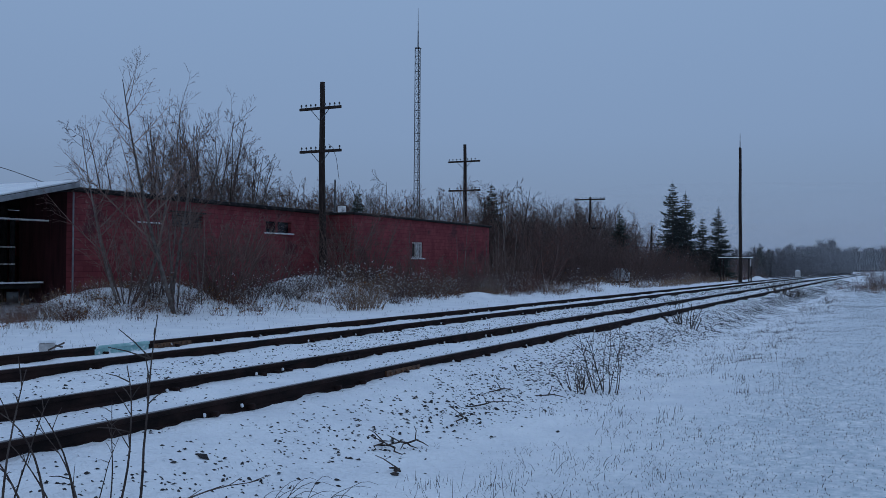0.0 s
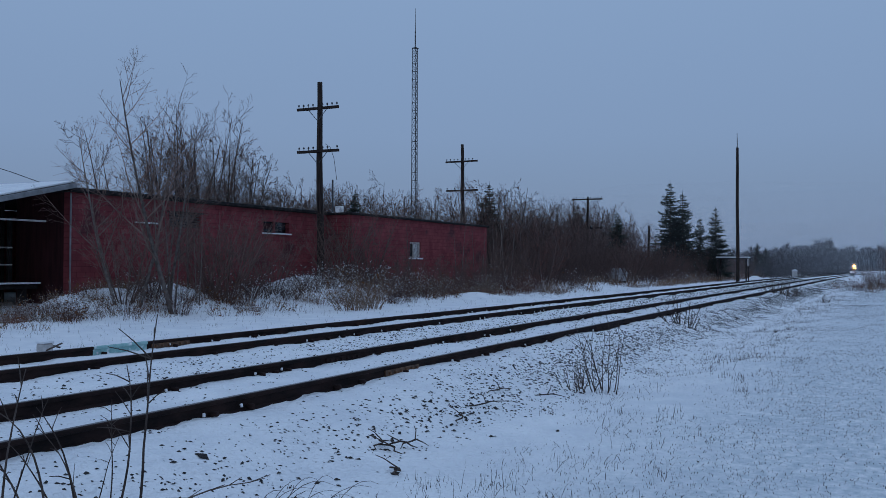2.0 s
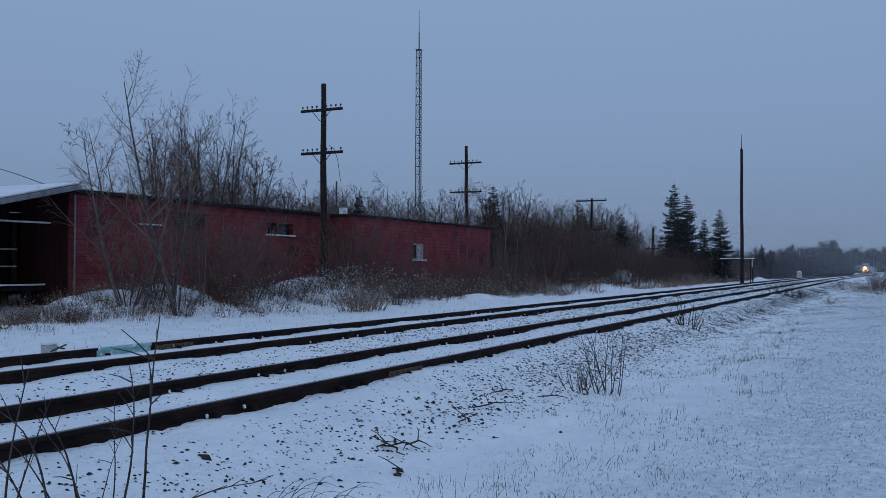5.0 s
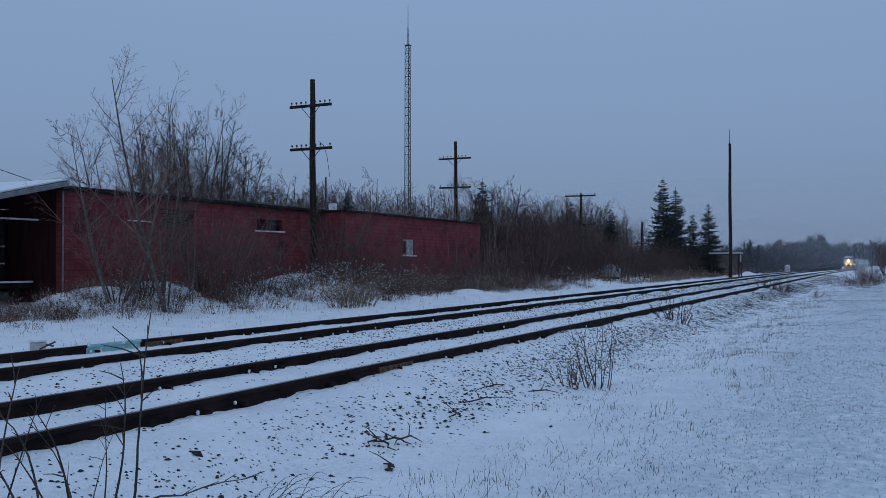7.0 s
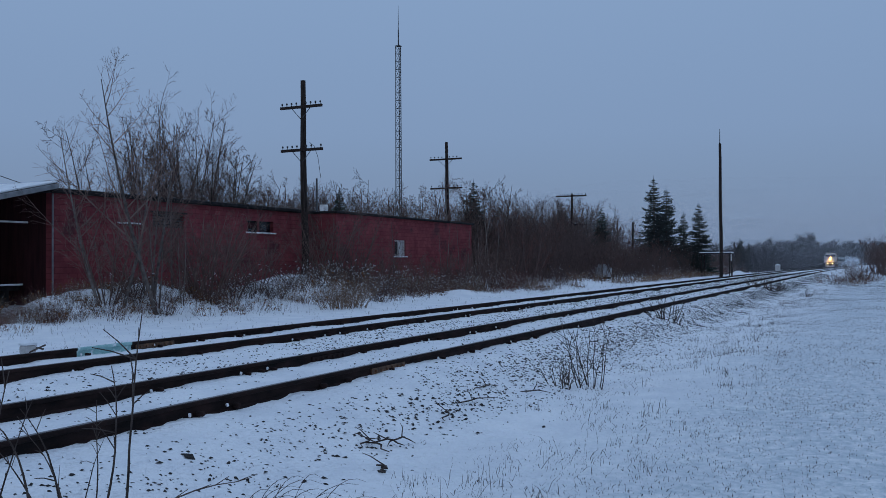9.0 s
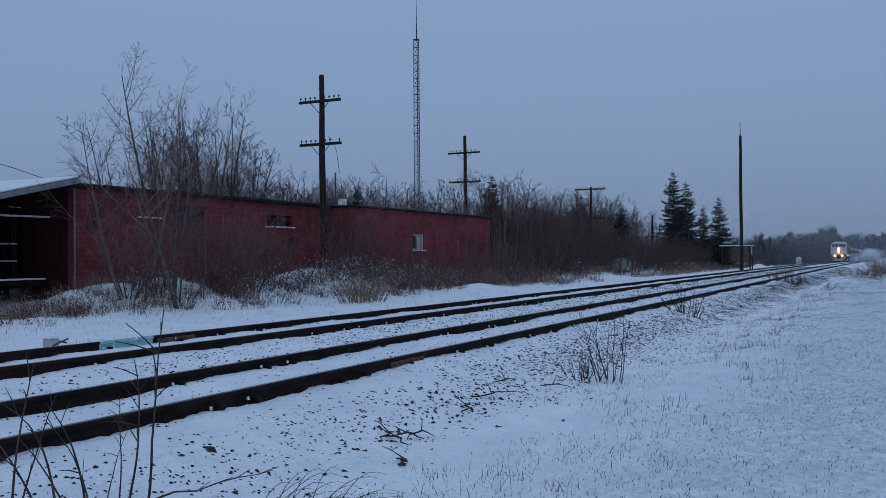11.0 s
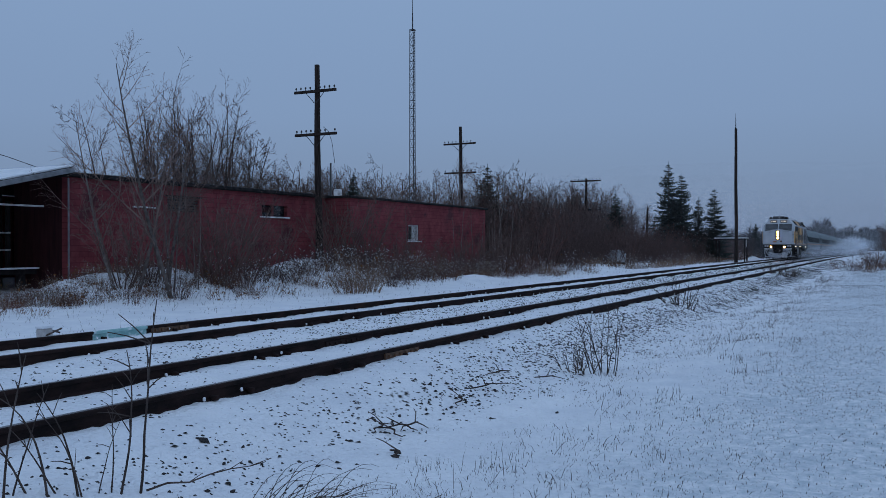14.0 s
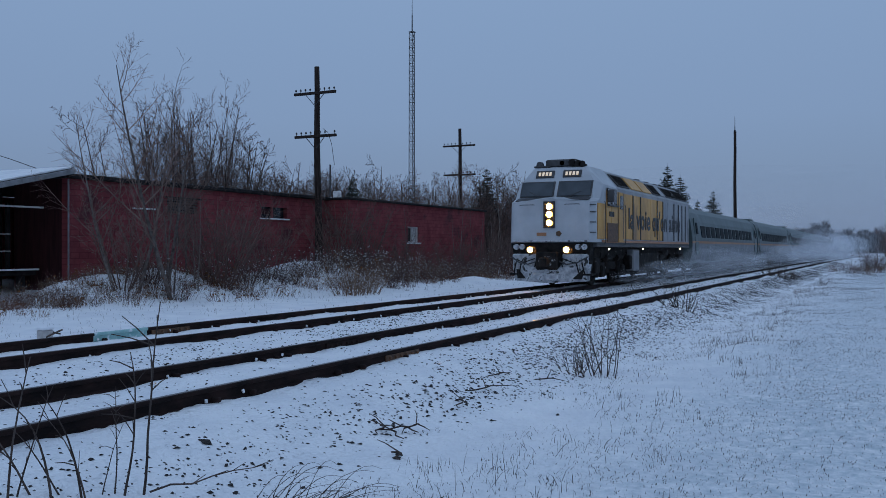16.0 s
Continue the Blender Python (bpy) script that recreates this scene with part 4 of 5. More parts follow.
    g.add([(0.05, -1.45, 1.52), (0.05, 1.45, 1.52), (0.15, 1.35, 0.95), (0.15, -1.35, 0.95), (-0.12, -1.15, 0.30), (-0.12, 1.15, 0.30), (0.6, -1.45, 1.52), (0.6, 1.45, 1.52), (0.6, -1.3, 0.3), (0.6, 1.3, 0.3)],
          [(0, 3, 2, 1), (3, 4, 5, 2), (6, 7, 9, 8), (0, 6, 8, 4, 3), (1, 2, 5, 9, 7), (0, 1, 7, 6), (4, 8, 9, 5)])
    part("pilot", g, UNDER, t, "dark pilot plate")
    g = Geo()
    g.add([(0.10, -1.38, 0.80), (-0.35, 0, 0.62), (0.10, 1.38, 0.80), (0.02, -1.30, 0.22), (-0.42, 0, 0.16), (0.02, 1.30, 0.22), (0.4, -1.3, 0.22), (0.4, 1.3, 0.22), (0.4, -1.38, 0.8), (0.4, 1.38, 0.8)],
          [(0, 3, 4, 1), (1, 4, 5, 2), (0, 8, 6, 3), (2, 5, 7, 9), (8, 0, 1, 2, 9), (3, 6, 7, 5, 4), (6, 8, 9, 7)])
    part("snow_plough", g, CAKED, t, "plough blade plastered with snow")
    part("plough_cake", Geo().box((-0.34, 0.0, 0.36), (0.26, 1.0, 0.26), 0.10), CAKED, t, "packed snow on the plough")
    part("draft_box", Geo().box((-0.16, 0, 0.92), (0.4, 0.8, 0.62), 0.05), UNDER, t)
    part("coupler", Geo().box((-0.50, 0, 0.88), (0.62, 0.28, 0.34), 0.08), UNDER, t, "dark knuckle coupler")
    for s in (-1, 1):
        part("step", Geo().box((0.25, s * 1.30, 0.45), (0.5, 0.42, 0.06), 0.01), UNDER, t)
        part("pilot_snow", Geo().box((0.05, s * 0.92, 0.86), (0.14, 0.90, 0.60), 0.07, pose(0, 0, 0, 0, -8, 0)), CAKED, t, "packed snow on the pilot")
        dl = part("ditch_light", Geo().tube([(0.04, s * 0.66, 1.30), (-0.12, s * 0.66, 1.30), (-0.22, s * 0.66, 1.30)], [0.10, 0.112, 0.118], 16, False), LOCODARK, t)
        part("reflector", Geo().tube([(-0.12, s * 0.66, 1.30), (-0.16, s * 0.66, 1.30), (-0.215, s * 0.66, 1.30)], [0.08, 0.098, 0.106], 18, False), SILVER, dl, "bright reflector bowl")
        part("lens", Geo().tube([(-0.12, s * 0.66, 1.30), (-0.15, s * 0.66, 1.30), (-0.16, s * 0.66, 1.30)], [0.080, 0.080, 0.05], 14), DITCHLAMP, dl, "glowing ditch light")
        part("hose_strap", Geo().tube([(-0.16, s * 0.34, 0.92), (-0.28, s * 0.70, 0.80), (-0.22, s * 1.05, 0.86), (-0.08, s * 1.38, 1.05)], [0.026] * 4, 6), LOCODARK, t)
        for v in (1.02, 1.24):
            part("marker_light", Geo().tube([(0.05, s * v, 1.40), (-0.05, s * v, 1.40)], [0.10, 0.10], 12), CAKED, t, "unlit frosted lamp")
        for v in (0.42, 0.95, 1.15):
            part("air_hose", Geo().tube([(0.0, s * v, 1.05), (-0.14, s * (v + 0.05), 0.85), (-0.12, s * (v + 0.12), 0.55), (-0.04, s * (v + 0.14), 0.45)], [0.025] * 4, 6), UNDER, t)
        part("hand_grab", Geo().tube([(-0.12, s * 0.5, 1.0), (-0.16, s * 0.9, 0.86), (-0.1, s * 1.36, 1.02)], [0.018] * 3, 6), UNDER, t)
    # long body: side walls with slanted shoulders
    body = [(-1.57, 1.45), (-1.57, 3.55), (-0.98, 4.24), (0.98, 4.24), (1.57, 3.55), (1.57, 1.45)]
    g = Geo().sweep(body, [(3.0, 0, 0), (16.3, 0, 0)])
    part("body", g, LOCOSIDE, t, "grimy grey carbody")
    part("underframe", Geo().box((8.4, 0, 0.85), (14.4, 1.3, 1.1), 0.05).box((8.4, 0, 1.2), (14.6, 2.4, 0.42), 0.05), UNDER, t, "sooty underframe")
    part("brow", Geo().box((0.30, 0, 3.06), (0.36, 2.66, 0.05), 0.02, pose(0, 0, 0, 0, -16, 0)), LOCODARK, t, "dark strip below the windscreens")
    part("cab_side", Geo().sweep([(-1.575, 1.56), (-1.575, 2.98), (1.575, 2.98), (1.575, 1.56)], [(1.2, 0, 0), (3.0, 0, 0)]), LOCOGREY, t)
    part("sill", Geo().box((8.3, 0, 1.47), (15.9, 3.18, 0.16), 0.02), LOCODARK, t, "dark side sill")
    part("sill_stripe", Geo().box((8.6, -1.585, 1.60), (15.3, 0.02, 0.09), 0.005), ORANGE, t, "thin orange side stripe")
    # coloured panels of the wrap, each with a seam
    for s in (-1, 1):
        part("side_panel", Geo().box((0.93, s * 1.578, 2.30), (0.98, 0.03, 1.24), 0.008), LOCOYEL, t)
    x = 1.45
    widths = [(0.65, 1), (0.85, 1), (0.4, 2), (0.9, 1), (1.0, 1), (1.1, 1), (1.25, 1), (0.5, 1), (1.15, 1), (1.2, 1), (0.9, 0), (1.1, 0), (1.0, 0), (1.1, 0), (1.1, 0)]
    for w, c in widths:
        for s in (-1, 1):
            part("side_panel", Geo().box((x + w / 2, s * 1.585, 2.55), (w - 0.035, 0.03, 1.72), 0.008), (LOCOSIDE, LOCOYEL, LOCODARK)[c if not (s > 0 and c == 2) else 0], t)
        x += w
    for a in (3.6, 5.1, 6.3, 9.2, 10.3, 12.6, 13.6, 14.4, 15.2):
        part("side_rib", Geo().box((a, -1.61, 2.55), (0.07, 0.05, 1.72), 0.01), LOCODARK if a != 9.2 else GLASS, t)
    sh = math.degrees(math.atan2(0.59, 0.69))
    for a, b, m in ((3.3, 5.0, LOCODARK), (5.3, 6.9, LOCOYEL), (7.1, 8.6, LOCOYEL), (8.9, 10.3, LOCODARK), (10.5, 11.3, LOCOSIDE), (11.5, 13.5, LOCODARK), (13.6, 16.0, LOCODARK)):
        for s in (-1, 1):
            gr = part("shoulder_panel", Geo().box(((a + b) / 2, s * 1.30, 3.90), (b - a, 0.05, 0.62), 0.015, pose(0, 0, 0, s * sh, 0, 0)), m, t)
            if m is LOCODARK and s < 0:
                for k in range(int((b - a) / 0.22)):
                    part("louvre", Geo().box((a + 0.15 + k * 0.22, -1.335, 3.90), (0.05, 0.05, 0.52), 0.008, pose(0, 0, 0, -sh, 0, 0)), UNDER, gr)
    part("side_window", Geo().box((2.15, -1.605, 3.20), (1.2, 0.04, 0.60), 0.05), GLASS, t, "dark cab side window")
    part("mirror", Geo().box((1.48, -1.76, 3.2), (0.08, 0.22, 0.42), 0.03), LOCODARK, t)
    part("arm_rest", Geo().box((2.15, -1.66, 2.88), (1.25, 0.10, 0.06), 0.02), LOCODARK, t)
    part("window_post", Geo().box((2.15, -1.635, 3.20), (0.06, 0.03, 0.60), 0.01), LOCOSIDE, t)
    door = part("cab_door", Geo().box((3.35, -1.605, 2.5), (0.62, 0.04, 1.85), 0.02), LOCOYEL, t, "yellow cab door")
    part("door_window", Geo().box((3.35, -1.63, 3.05), (0.38, 0.02, 0.5), 0.04), GLASS, door)
    for a in (1.15, 3.85):
        part("grab_rail", Geo().tube([(a, -1.62, 1.5), (a, -1.66, 1.6), (a, -1.66, 2.9), (a, -1.62, 3.0)], [0.018] * 4, 5), LOCODARK, t)
    for z in (1.9, 2.25, 2.6, 2.85):
        part("nose_rung", Geo().box((0.16, -1.50, z), (0.26, 0.06, 0.03), 0.008, pose(0, 0, 0, 0, 0, -28)), LOCODARK, t)
    # roof fittings
    part("roof_unit", Geo().box((1.75, 0.05, 4.42), (0.9, 1.15, 0.28), 0.05), LOCODARK, t, "dark roof air unit")
    part("radome", Geo().tube([(1.45, 0.0, 4.42), (1.30, 0.0, 4.42)], [0.11, 0.09], 10), CREAM, t)
    for dy, z in ((-0.42, 4.42), (-0.62, 4.38), (-0.80, 4.34)):
        part("air_horn", Geo().tube([(1.7, dy, z), (1.35, dy, z), (1.15, dy, z)], [0.03, 0.06, 0.13], 10), UNDER, t, "dark snow-flecked air horn")
    part("bell", Geo().tube([(1.35, 0.84, 4.30), (1.35, 0.84, 4.36), (1.35, 0.84, 4.48), (1.35, 0.84, 4.5)], [0.17, 0.15, 0.11, 0.02], 12), LOCODARK, t)
    part("roof_bracket", Geo().box((1.40, 0.72, 4.30), (0.4, 0.62, 0.07), 0.02), LOCODARK, t)
    for a in (10.2, 11.9, 13.6, 15.2):
        part("fan", Geo().tube([(a, 0, 4.2), (a, 0, 4.42)], [0.62, 0.58], 18), LOCODARK, t)
    part("exhaust", Geo().box((8.0, 0, 4.33), (1.3, 0.6, 0.2), 0.04), LOCODARK, t)
    part("rear_hood", Geo().box((16.0, 0, 4.0), (0.5, 2.4, 0.62), 0.06), LOCODARK, t)
    # running gear
    for c in (3.7, 12.9):
        tr = part("truck_frame", Geo().box((c, -1.02, 0.72), (3.7, 0.22, 0.34), 0.06).box((c, 1.02, 0.72), (3.7, 0.22, 0.34), 0.06).box((c, 0, 0.75), (1.0, 2.0, 0.4), 0.05), UNDER, t, "dark truck frame")
        for dx in (-1.35, 1.35):
            part("wheelset", Geo().tube([(c + dx, -0.80, 0.51), (c + dx, -0.70, 0.51), (c + dx, -0.69, 0.51), (c + dx, 0.69, 0.51), (c + dx, 0.70, 0.51), (c + dx, 0.80, 0.51)], [0.51, 0.52, 0.09, 0.09, 0.52, 0.51], 24), UNDER, tr)
            part("axle_box", Geo().box((c + dx, -1.16, 0.52), (0.42, 0.2, 0.42), 0.06), UNDER, tr, "snow-flecked axle box")
            part("spring", Geo().tube([(c + dx * 0.55, -1.15, 0.45), (c + dx * 0.55, -1.15, 0.95)], [0.13, 0.13], 10), UNDER, tr)
            part("sand_pipe", Geo().tube([(c + dx * 1.3, -1.25, 1.2), (c + dx * 1.32, -1.2, 0.7), (c + dx * 1.18, -0.85, 0.18)], [0.03] * 3, 6), UNDER, tr)
            part("brake_beam", Geo().box((c + dx * 1.42, -0.95, 0.55), (0.16, 0.5, 0.5), 0.04), UNDER, tr)
            part("brake_cylinder", Geo().tube([(c + dx * 0.8, -1.2, 1.0), (c + dx * 0.3, -1.2, 1.0)], [0.12, 0.12], 10), UNDER, tr)
    part("fuel_tank", Geo().sweep([(-1.30, 0.30), (-1.42, 0.55), (-1.42, 1.15), (1.42, 1.15), (1.42, 0.55), (1.30, 0.30)], [(6.9, 0, 0), (10.4, 0, 0)]), UNDER, t, "dark fuel tank")
    part("battery_box", Geo().box((6.2, -1.30, 0.88), (0.95, 0.35, 0.85), 0.04), COACHLOW, t, "pale grey battery box")
    part("air_tank", Geo().tube([(10.6, -1.25, 0.95), (11.2, -1.25, 0.95)], [0.2, 0.2], 12), UNDER, t)
    for a, w, z in ((1.0, 0.5, 0.75), (5.55, 0.35, 0.8), (10.75, 0.5, 0.7), (11.3, 0.3, 0.95), (15.1, 0.7, 0.8)):
        part("equipment_box", Geo().box((a, -1.28, z), (w, 0.3, 0.55), 0.04), UNDER, t)
    part("step_well", Geo().box((2.2, -1.612, 1.92), (1.35, 0.03, 0.68), 0.01), BRASSY, t, "sooty brown step well")
    for i in range(4):
        part("number_bar", Geo().box((1.85 + 0.17 * i, -1.612, 2.58), (0.11, 0.02, 0.18), 0.005), LOCODARK, t, "small dark bar")
    for a in (1.7, 6.6, 14.0):
        part("step_light", Geo().tube([(a, -1.60, 1.33), (a, -1.65, 1.33)], [0.036, 0.03], 8), MARKER, t, "small glowing step light")
    # slogan, letter by letter
    letters, x = [], 0.0
    for ch in "la voie qu'on aime":
        if ch == " ":
            x += 0.30
            continue
        cu = bpy.data.curves.new("letter", "FONT")
        cu.body, cu.size, cu.extrude, cu.offset = ch, 1.12, 0.006, 0.026
        tmp = new("letter_tmp", cu)
        me = bpy.data.meshes.new_from_object(tmp.evaluated_get(bpy.context.evaluated_depsgraph_get()))
        bpy.data.objects.remove(tmp)
        me.materials.clear()
        me.materials.append(LOCODARK)
        lo, hi = min(v.co.x for v in me.vertices), max(v.co.x for v in me.vertices)
        letters.append((me, x - lo))
        x += hi - lo + 0.09
    k = 9.6 / x
    for me, lx in letters:
        part("letter", me, None, t, "dark letter", pose(4.45 + k * lx, -1.612, 2.12, 90, 0, 0) @ Matrix.Diagonal((k, 1.0, 1.0, 1)))
    return t


def coach_section():
    return [(-1.40, 0.55), (-1.56, 1.15), (-1.57, 1.9), (-1.46, 2.75), (-1.28, 3.20), (-0.85, 3.52), (0, 3.62), (0.85, 3.52), (1.28, 3.20), (1.46, 2.75), (1.57, 1.9), (1.56, 1.15), (1.40, 0.55)]


def build_coach():
    t = thing("passenger_coach", pose(47, RAIL_C + 0.755, 0), "low grey-green passenger coach streaked with blown snow", "railway coach", "coaches of the train")
    L = 25.5
    part("body", Geo().sweep(coach_section(), [(0.15, 0, 0), (L, 0, 0)]), COACH, t, smooth_shade=False)
    for s in (-1, 1):
        part("lower_side", Geo().sweep([(s * 1.40, 0.56), (s * 1.575, 1.15), (s * 1.585, 1.62), (s * 1.50, 1.62)][::s], [(0.2, 0, 0), (L - 0.05, 0, 0)]), COACHLOW, t, "pale grey lower side")
        part("stripe", Geo().box((L / 2, s * 1.588, 1.68), (L - 0.3, 0.02, 0.12)), ORANGE, t, "dull orange stripe")
        ang = math.degrees(math.atan2(0.11, 0.85))
        for i in range(13):
            part("window", Geo().box((3.3 + i * 1.55, s * 1.535, 2.25), (1.15, 0.04, 0.62), 0.06, pose(0, 0, 0, s * ang, 0, 0)), COACHGLASS, t)
        for a in (1.3, L - 1.2):
            d = part("door", Geo().box((a, s * 1.55, 2.0), (0.85, 0.05, 1.9), 0.03, pose(0, 0, 0, s * ang * 0.6, 0, 0)), COACH, t)
            part("door_window", Geo().box((a, s * 1.575, 2.4), (0.4, 0.03, 0.6), 0.04, pose(0, 0, 0, s * ang, 0, 0)), COACHGLASS, d)
    for a in (0.0, L + 0.05):
        part("diaphragm", Geo().box((a + 0.05, 0, 2.0), (0.35, 2.2, 2.6), 0.08), LOCODARK, t, "dark end bellows")
    part("roof_pod", Geo().box((3.2, 0, 3.60), (2.4, 1.4, 0.22), 0.08), COACH, t)
    part("underframe", Geo().box((L / 2, 0, 0.62), (L - 8, 2.7, 0.75), 0.06), UNDER, t)
    for s in (-1, 1):
        part("skirt", Geo().box((L / 2, s * 1.38, 0.45), (L - 1.2, 0.05, 0.42), 0.01), UNDER, t, "dark snow-flecked skirt")
    for c in (3.2, L - 3.2):
        tr = part("truck_frame", Geo().box((c, 0, 0.6), (2.9, 2.2, 0.35), 0.06), UNDER, t)
        for dx in (-1.15, 1.15):
            part("wheelset", Geo().tube([(c + dx, -0.80, 0.43), (c + dx, -0.70, 0.43), (c + dx, -0.69, 0.43), (c + dx, 0.69, 0.43), (c + dx, 0.70, 0.43), (c + dx, 0.80, 0.43)], [0.43, 0.44, 0.08, 0.08, 0.44, 0.43], 20), UNDER, tr)
    return t


loco = build_loco()
coach = build_coach()
TRAIN = [(loco, 0.0, 16.3)]
for i in range(5):
    c = coach if i == 0 else copy_thing(coach, pose(47 + i * 26, RAIL_C + 0.755, 0))
    TRAIN.append((c, 17.1 + i * 25.95, 25.5))


def blob(g, c, s, rng):
    """A lumpy closed shell."""
    bm = bmesh.new()
    bmesh.ops.create_icosphere(bm, subdivisions=3, radius=1.0)
    bm.verts.index_update()
    o = Vector((rng.uniform(0, 50), rng.uniform(0, 50), 0))
    vs = []
    for v in bm.verts:
        k = 1 + 0.45 * noise.noise(v.co * 1.3 + o) + 0.2 * noise.noise(v.co * 3.1 + o)
        vs.append((c[0] + v.co.x * s[0] * k, c[1] + v.co.y * s[1] * k, max(0.02, c[2] + v.co.z * s[2] * k)))
    g.add(vs, [[v.index for v in f.verts] for f in bm.faces])
    bm.free()


def build_dust(seed, length, top, side, count):
    """Snow whirled up along one vehicle; it travels with the train."""
    rng = random.Random(seed)
    t = thing("blown_snow", pose(0, 0, 0), "thin drifting cloud of snow whirled up by the train", "snow cloud", "snow whirled up by the train", "stuff")
    for i in range(count):
        x = length * (i + rng.random()) / count
        g = Geo()
        z = rng.uniform(0.1, top * 0.55)
        blob(g, (x, -1.5 - side * rng.random(), z), (rng.uniform(3.5, 7.5), rng.uniform(0.7, 1.0 + side * 0.5), rng.uniform(0.3, 0.3 + top * 0.36)), rng)
        part("wisp", g, SNOWDUST if top > 2 else THINDUST, t, smooth_shade=True)
    return t


for i, (back, length, top, side, count) in enumerate(((7.0, 12.0, 0.7, 0.6, 7), (17.0, 26.0, 1.3, 1.2, 14), (43.0, 26.0, 2.6, 2.2, 11), (69.0, 26.0, 3.8, 3.2, 13), (95.0, 26.0, 4.6, 4.0, 14), (121.0, 60.0, 5.2, 4.5, 20))):
    TRAIN.append((build_dust(300 + i, length, top, side, count), back, length))
scene.cycles.transparent_max_bounces = 48


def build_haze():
    """Added translucent shells that imitate haze over the distant line."""
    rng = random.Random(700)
    h = thing("snow_haze", pose(0, 0, 0), "added translucent shells imitating haze over the distant line", "snow haze", "", "stuff")
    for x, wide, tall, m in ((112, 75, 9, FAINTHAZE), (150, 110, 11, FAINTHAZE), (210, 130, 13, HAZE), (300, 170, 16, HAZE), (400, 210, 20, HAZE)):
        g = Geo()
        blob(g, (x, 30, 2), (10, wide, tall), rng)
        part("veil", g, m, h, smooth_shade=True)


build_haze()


# ---- planting ----
def build_planting():
    rng = random.Random(11)
    tall = bare_tree(3, 8.9, "tall slender bare aspen before the warehouse", 1, counts=(15, 9, 3), thick=0.0105, spread=0.75, rise=0.13, reach=0.5, bark=PALEBARK, twig=NEARTWIG)
    poles = [bare_tree(13 + i, 6.5, "thin upright bare sapling", 2, counts=(9, 5, 2), lean=0.1, spread=0.6, thick=0.008, bark=PALEBARK, twig=NEARTWIG) for i in range(2)]
    kinds = [bare_tree(20 + i, 7.5, "bare young tree in a leafless thicket", 2 + i % 3, counts=((9, 6, 5), (8, 6, 4), (7, 6, 4), (8, 6, 4))[i], lean=0.16, spread=0.58, reach=0.58, rise=0.05, thick=0.0075, min_r=0.005) for i in range(4)]
    crowns = [bare_tree(120 + i, 7.5, "bare tree with a dense rounded crown of twigs", 3 + i % 2, twig=(TWIG, TWIG, BARK)[i], counts=(8, 7, 5), lean=0.20, spread=0.72, reach=0.50, rise=0.10, thick=0.010, min_r=0.009) for i in range(3)]
    bushy = [bare_tree(40 + i, 5.0, "dense leafless brush tree", 7, twig=(REDTWIG, TWIG, REDTWIG)[i], bark=TWIG, counts=(6, 4, 2), min_r=0.007, lean=0.42, thick=0.007, spread=0.75) for i in range(3)]
    vase = [bare_tree(50 + i, 3.6, "vase-shaped leafless bush before the warehouse", 12, twig=NEARTWIG, bark=NEARTWIG, counts=(6, 4, 2), min_r=0.0055, lean=0.5, thick=0.0075, spread=0.7) for i in range(2)]
    low = [shrub(60 + i, 1.7, 1.9, 42, "tangled leafless brown shrub flecked with snow", (TWIG, REDTWIG, TWIG, PALETWIG)[i], snow=0.36, leaves=0.06, wild=0.22) for i in range(4)]
    weeds = [shrub(80 + i, 0.75, 1.4, 20, "clump of dry brown weeds in snow", (PALETWIG, REDTWIG, PALETWIG)[i], "weed_clump", snow=0.25, leaves=0.12) for i in range(3)]
    snowy = [shrub(90 + i, 1.7, 2.6, 85, "tangled bramble bush dusted with snow", TWIG, "bramble_bush", snow=0.45, min_r=0.0065, wild=0.5) for i in range(2)]
    models = [tall, *poles, *kinds, *crowns, *bushy, *vase, *low, *weeds, *snowy]

    # trees and saplings between track and warehouse
    place(tall, 22.15, 20.6, -63, 0.86)
    place(tall, 21.6, 21.6, 150, 0.66, 1.05)
    place(tall, 21.0, 21.9, -40, 0.6)
    place(tall, 23.2, 21.8, 60, 0.66)
    for x, y, s, k in ((22.7, 21.2, 0.62, 0), (24.0, 21.2, 0.5, 1), (23.4, 22.2, 0.8, 0), (25.0, 22.5, 0.7, 1), (40.0, 21.8, 0.55, 0), (46.0, 21.8, 0.62, 1), (49.0, 22.0, 0.6, 0), (51.5, 22.0, 0.62, 1), (16.2, 23.4, 0.35, 0), (53.0, 22.6, 0.8, 1), (13.8, 18.6, 0.28, 1)):
        place(poles[k], x, y, rng.uniform(0, 360), s, 1.1)
    for x, y, s in ((21.4, 22.0, 0.75), (22.8, 22.2, 0.7), (25.7, 21.5, 0.82), (26.0, 21.9, 0.85), (25.2, 21.9, 0.72), (27.6, 22.0, 0.7), (29.5, 22.3, 0.62), (34.6, 23.0, 0.6), (35.6, 22.9, 0.85), (37.0, 22.6, 0.9), (38.6, 21.8, 0.6), (42.0, 21.9, 0.5), (45, 21.8, 0.5), (50, 21.5, 0.5), (54, 22, 0.7)):
        place(vase[rng.randrange(2)], x, y, rng.uniform(0, 360), s * 1.3)
    for x, y, s in ((29.6, 21.8, 0.7), (31.6, 22.2, 0.8), (33.6, 22.4, 0.85), (35.6, 22.6, 1.0), (36.6, 22.4, 1.05), (38.0, 21.6, 0.8), (49.5, 21.6, 0.9), (47.0, 22.0, 0.8), (44.0, 21.9, 0.7), (28.0, 22.2, 0.8)):
        place(snowy[rng.randrange(2)], x, y, rng.uniform(0, 360), s)
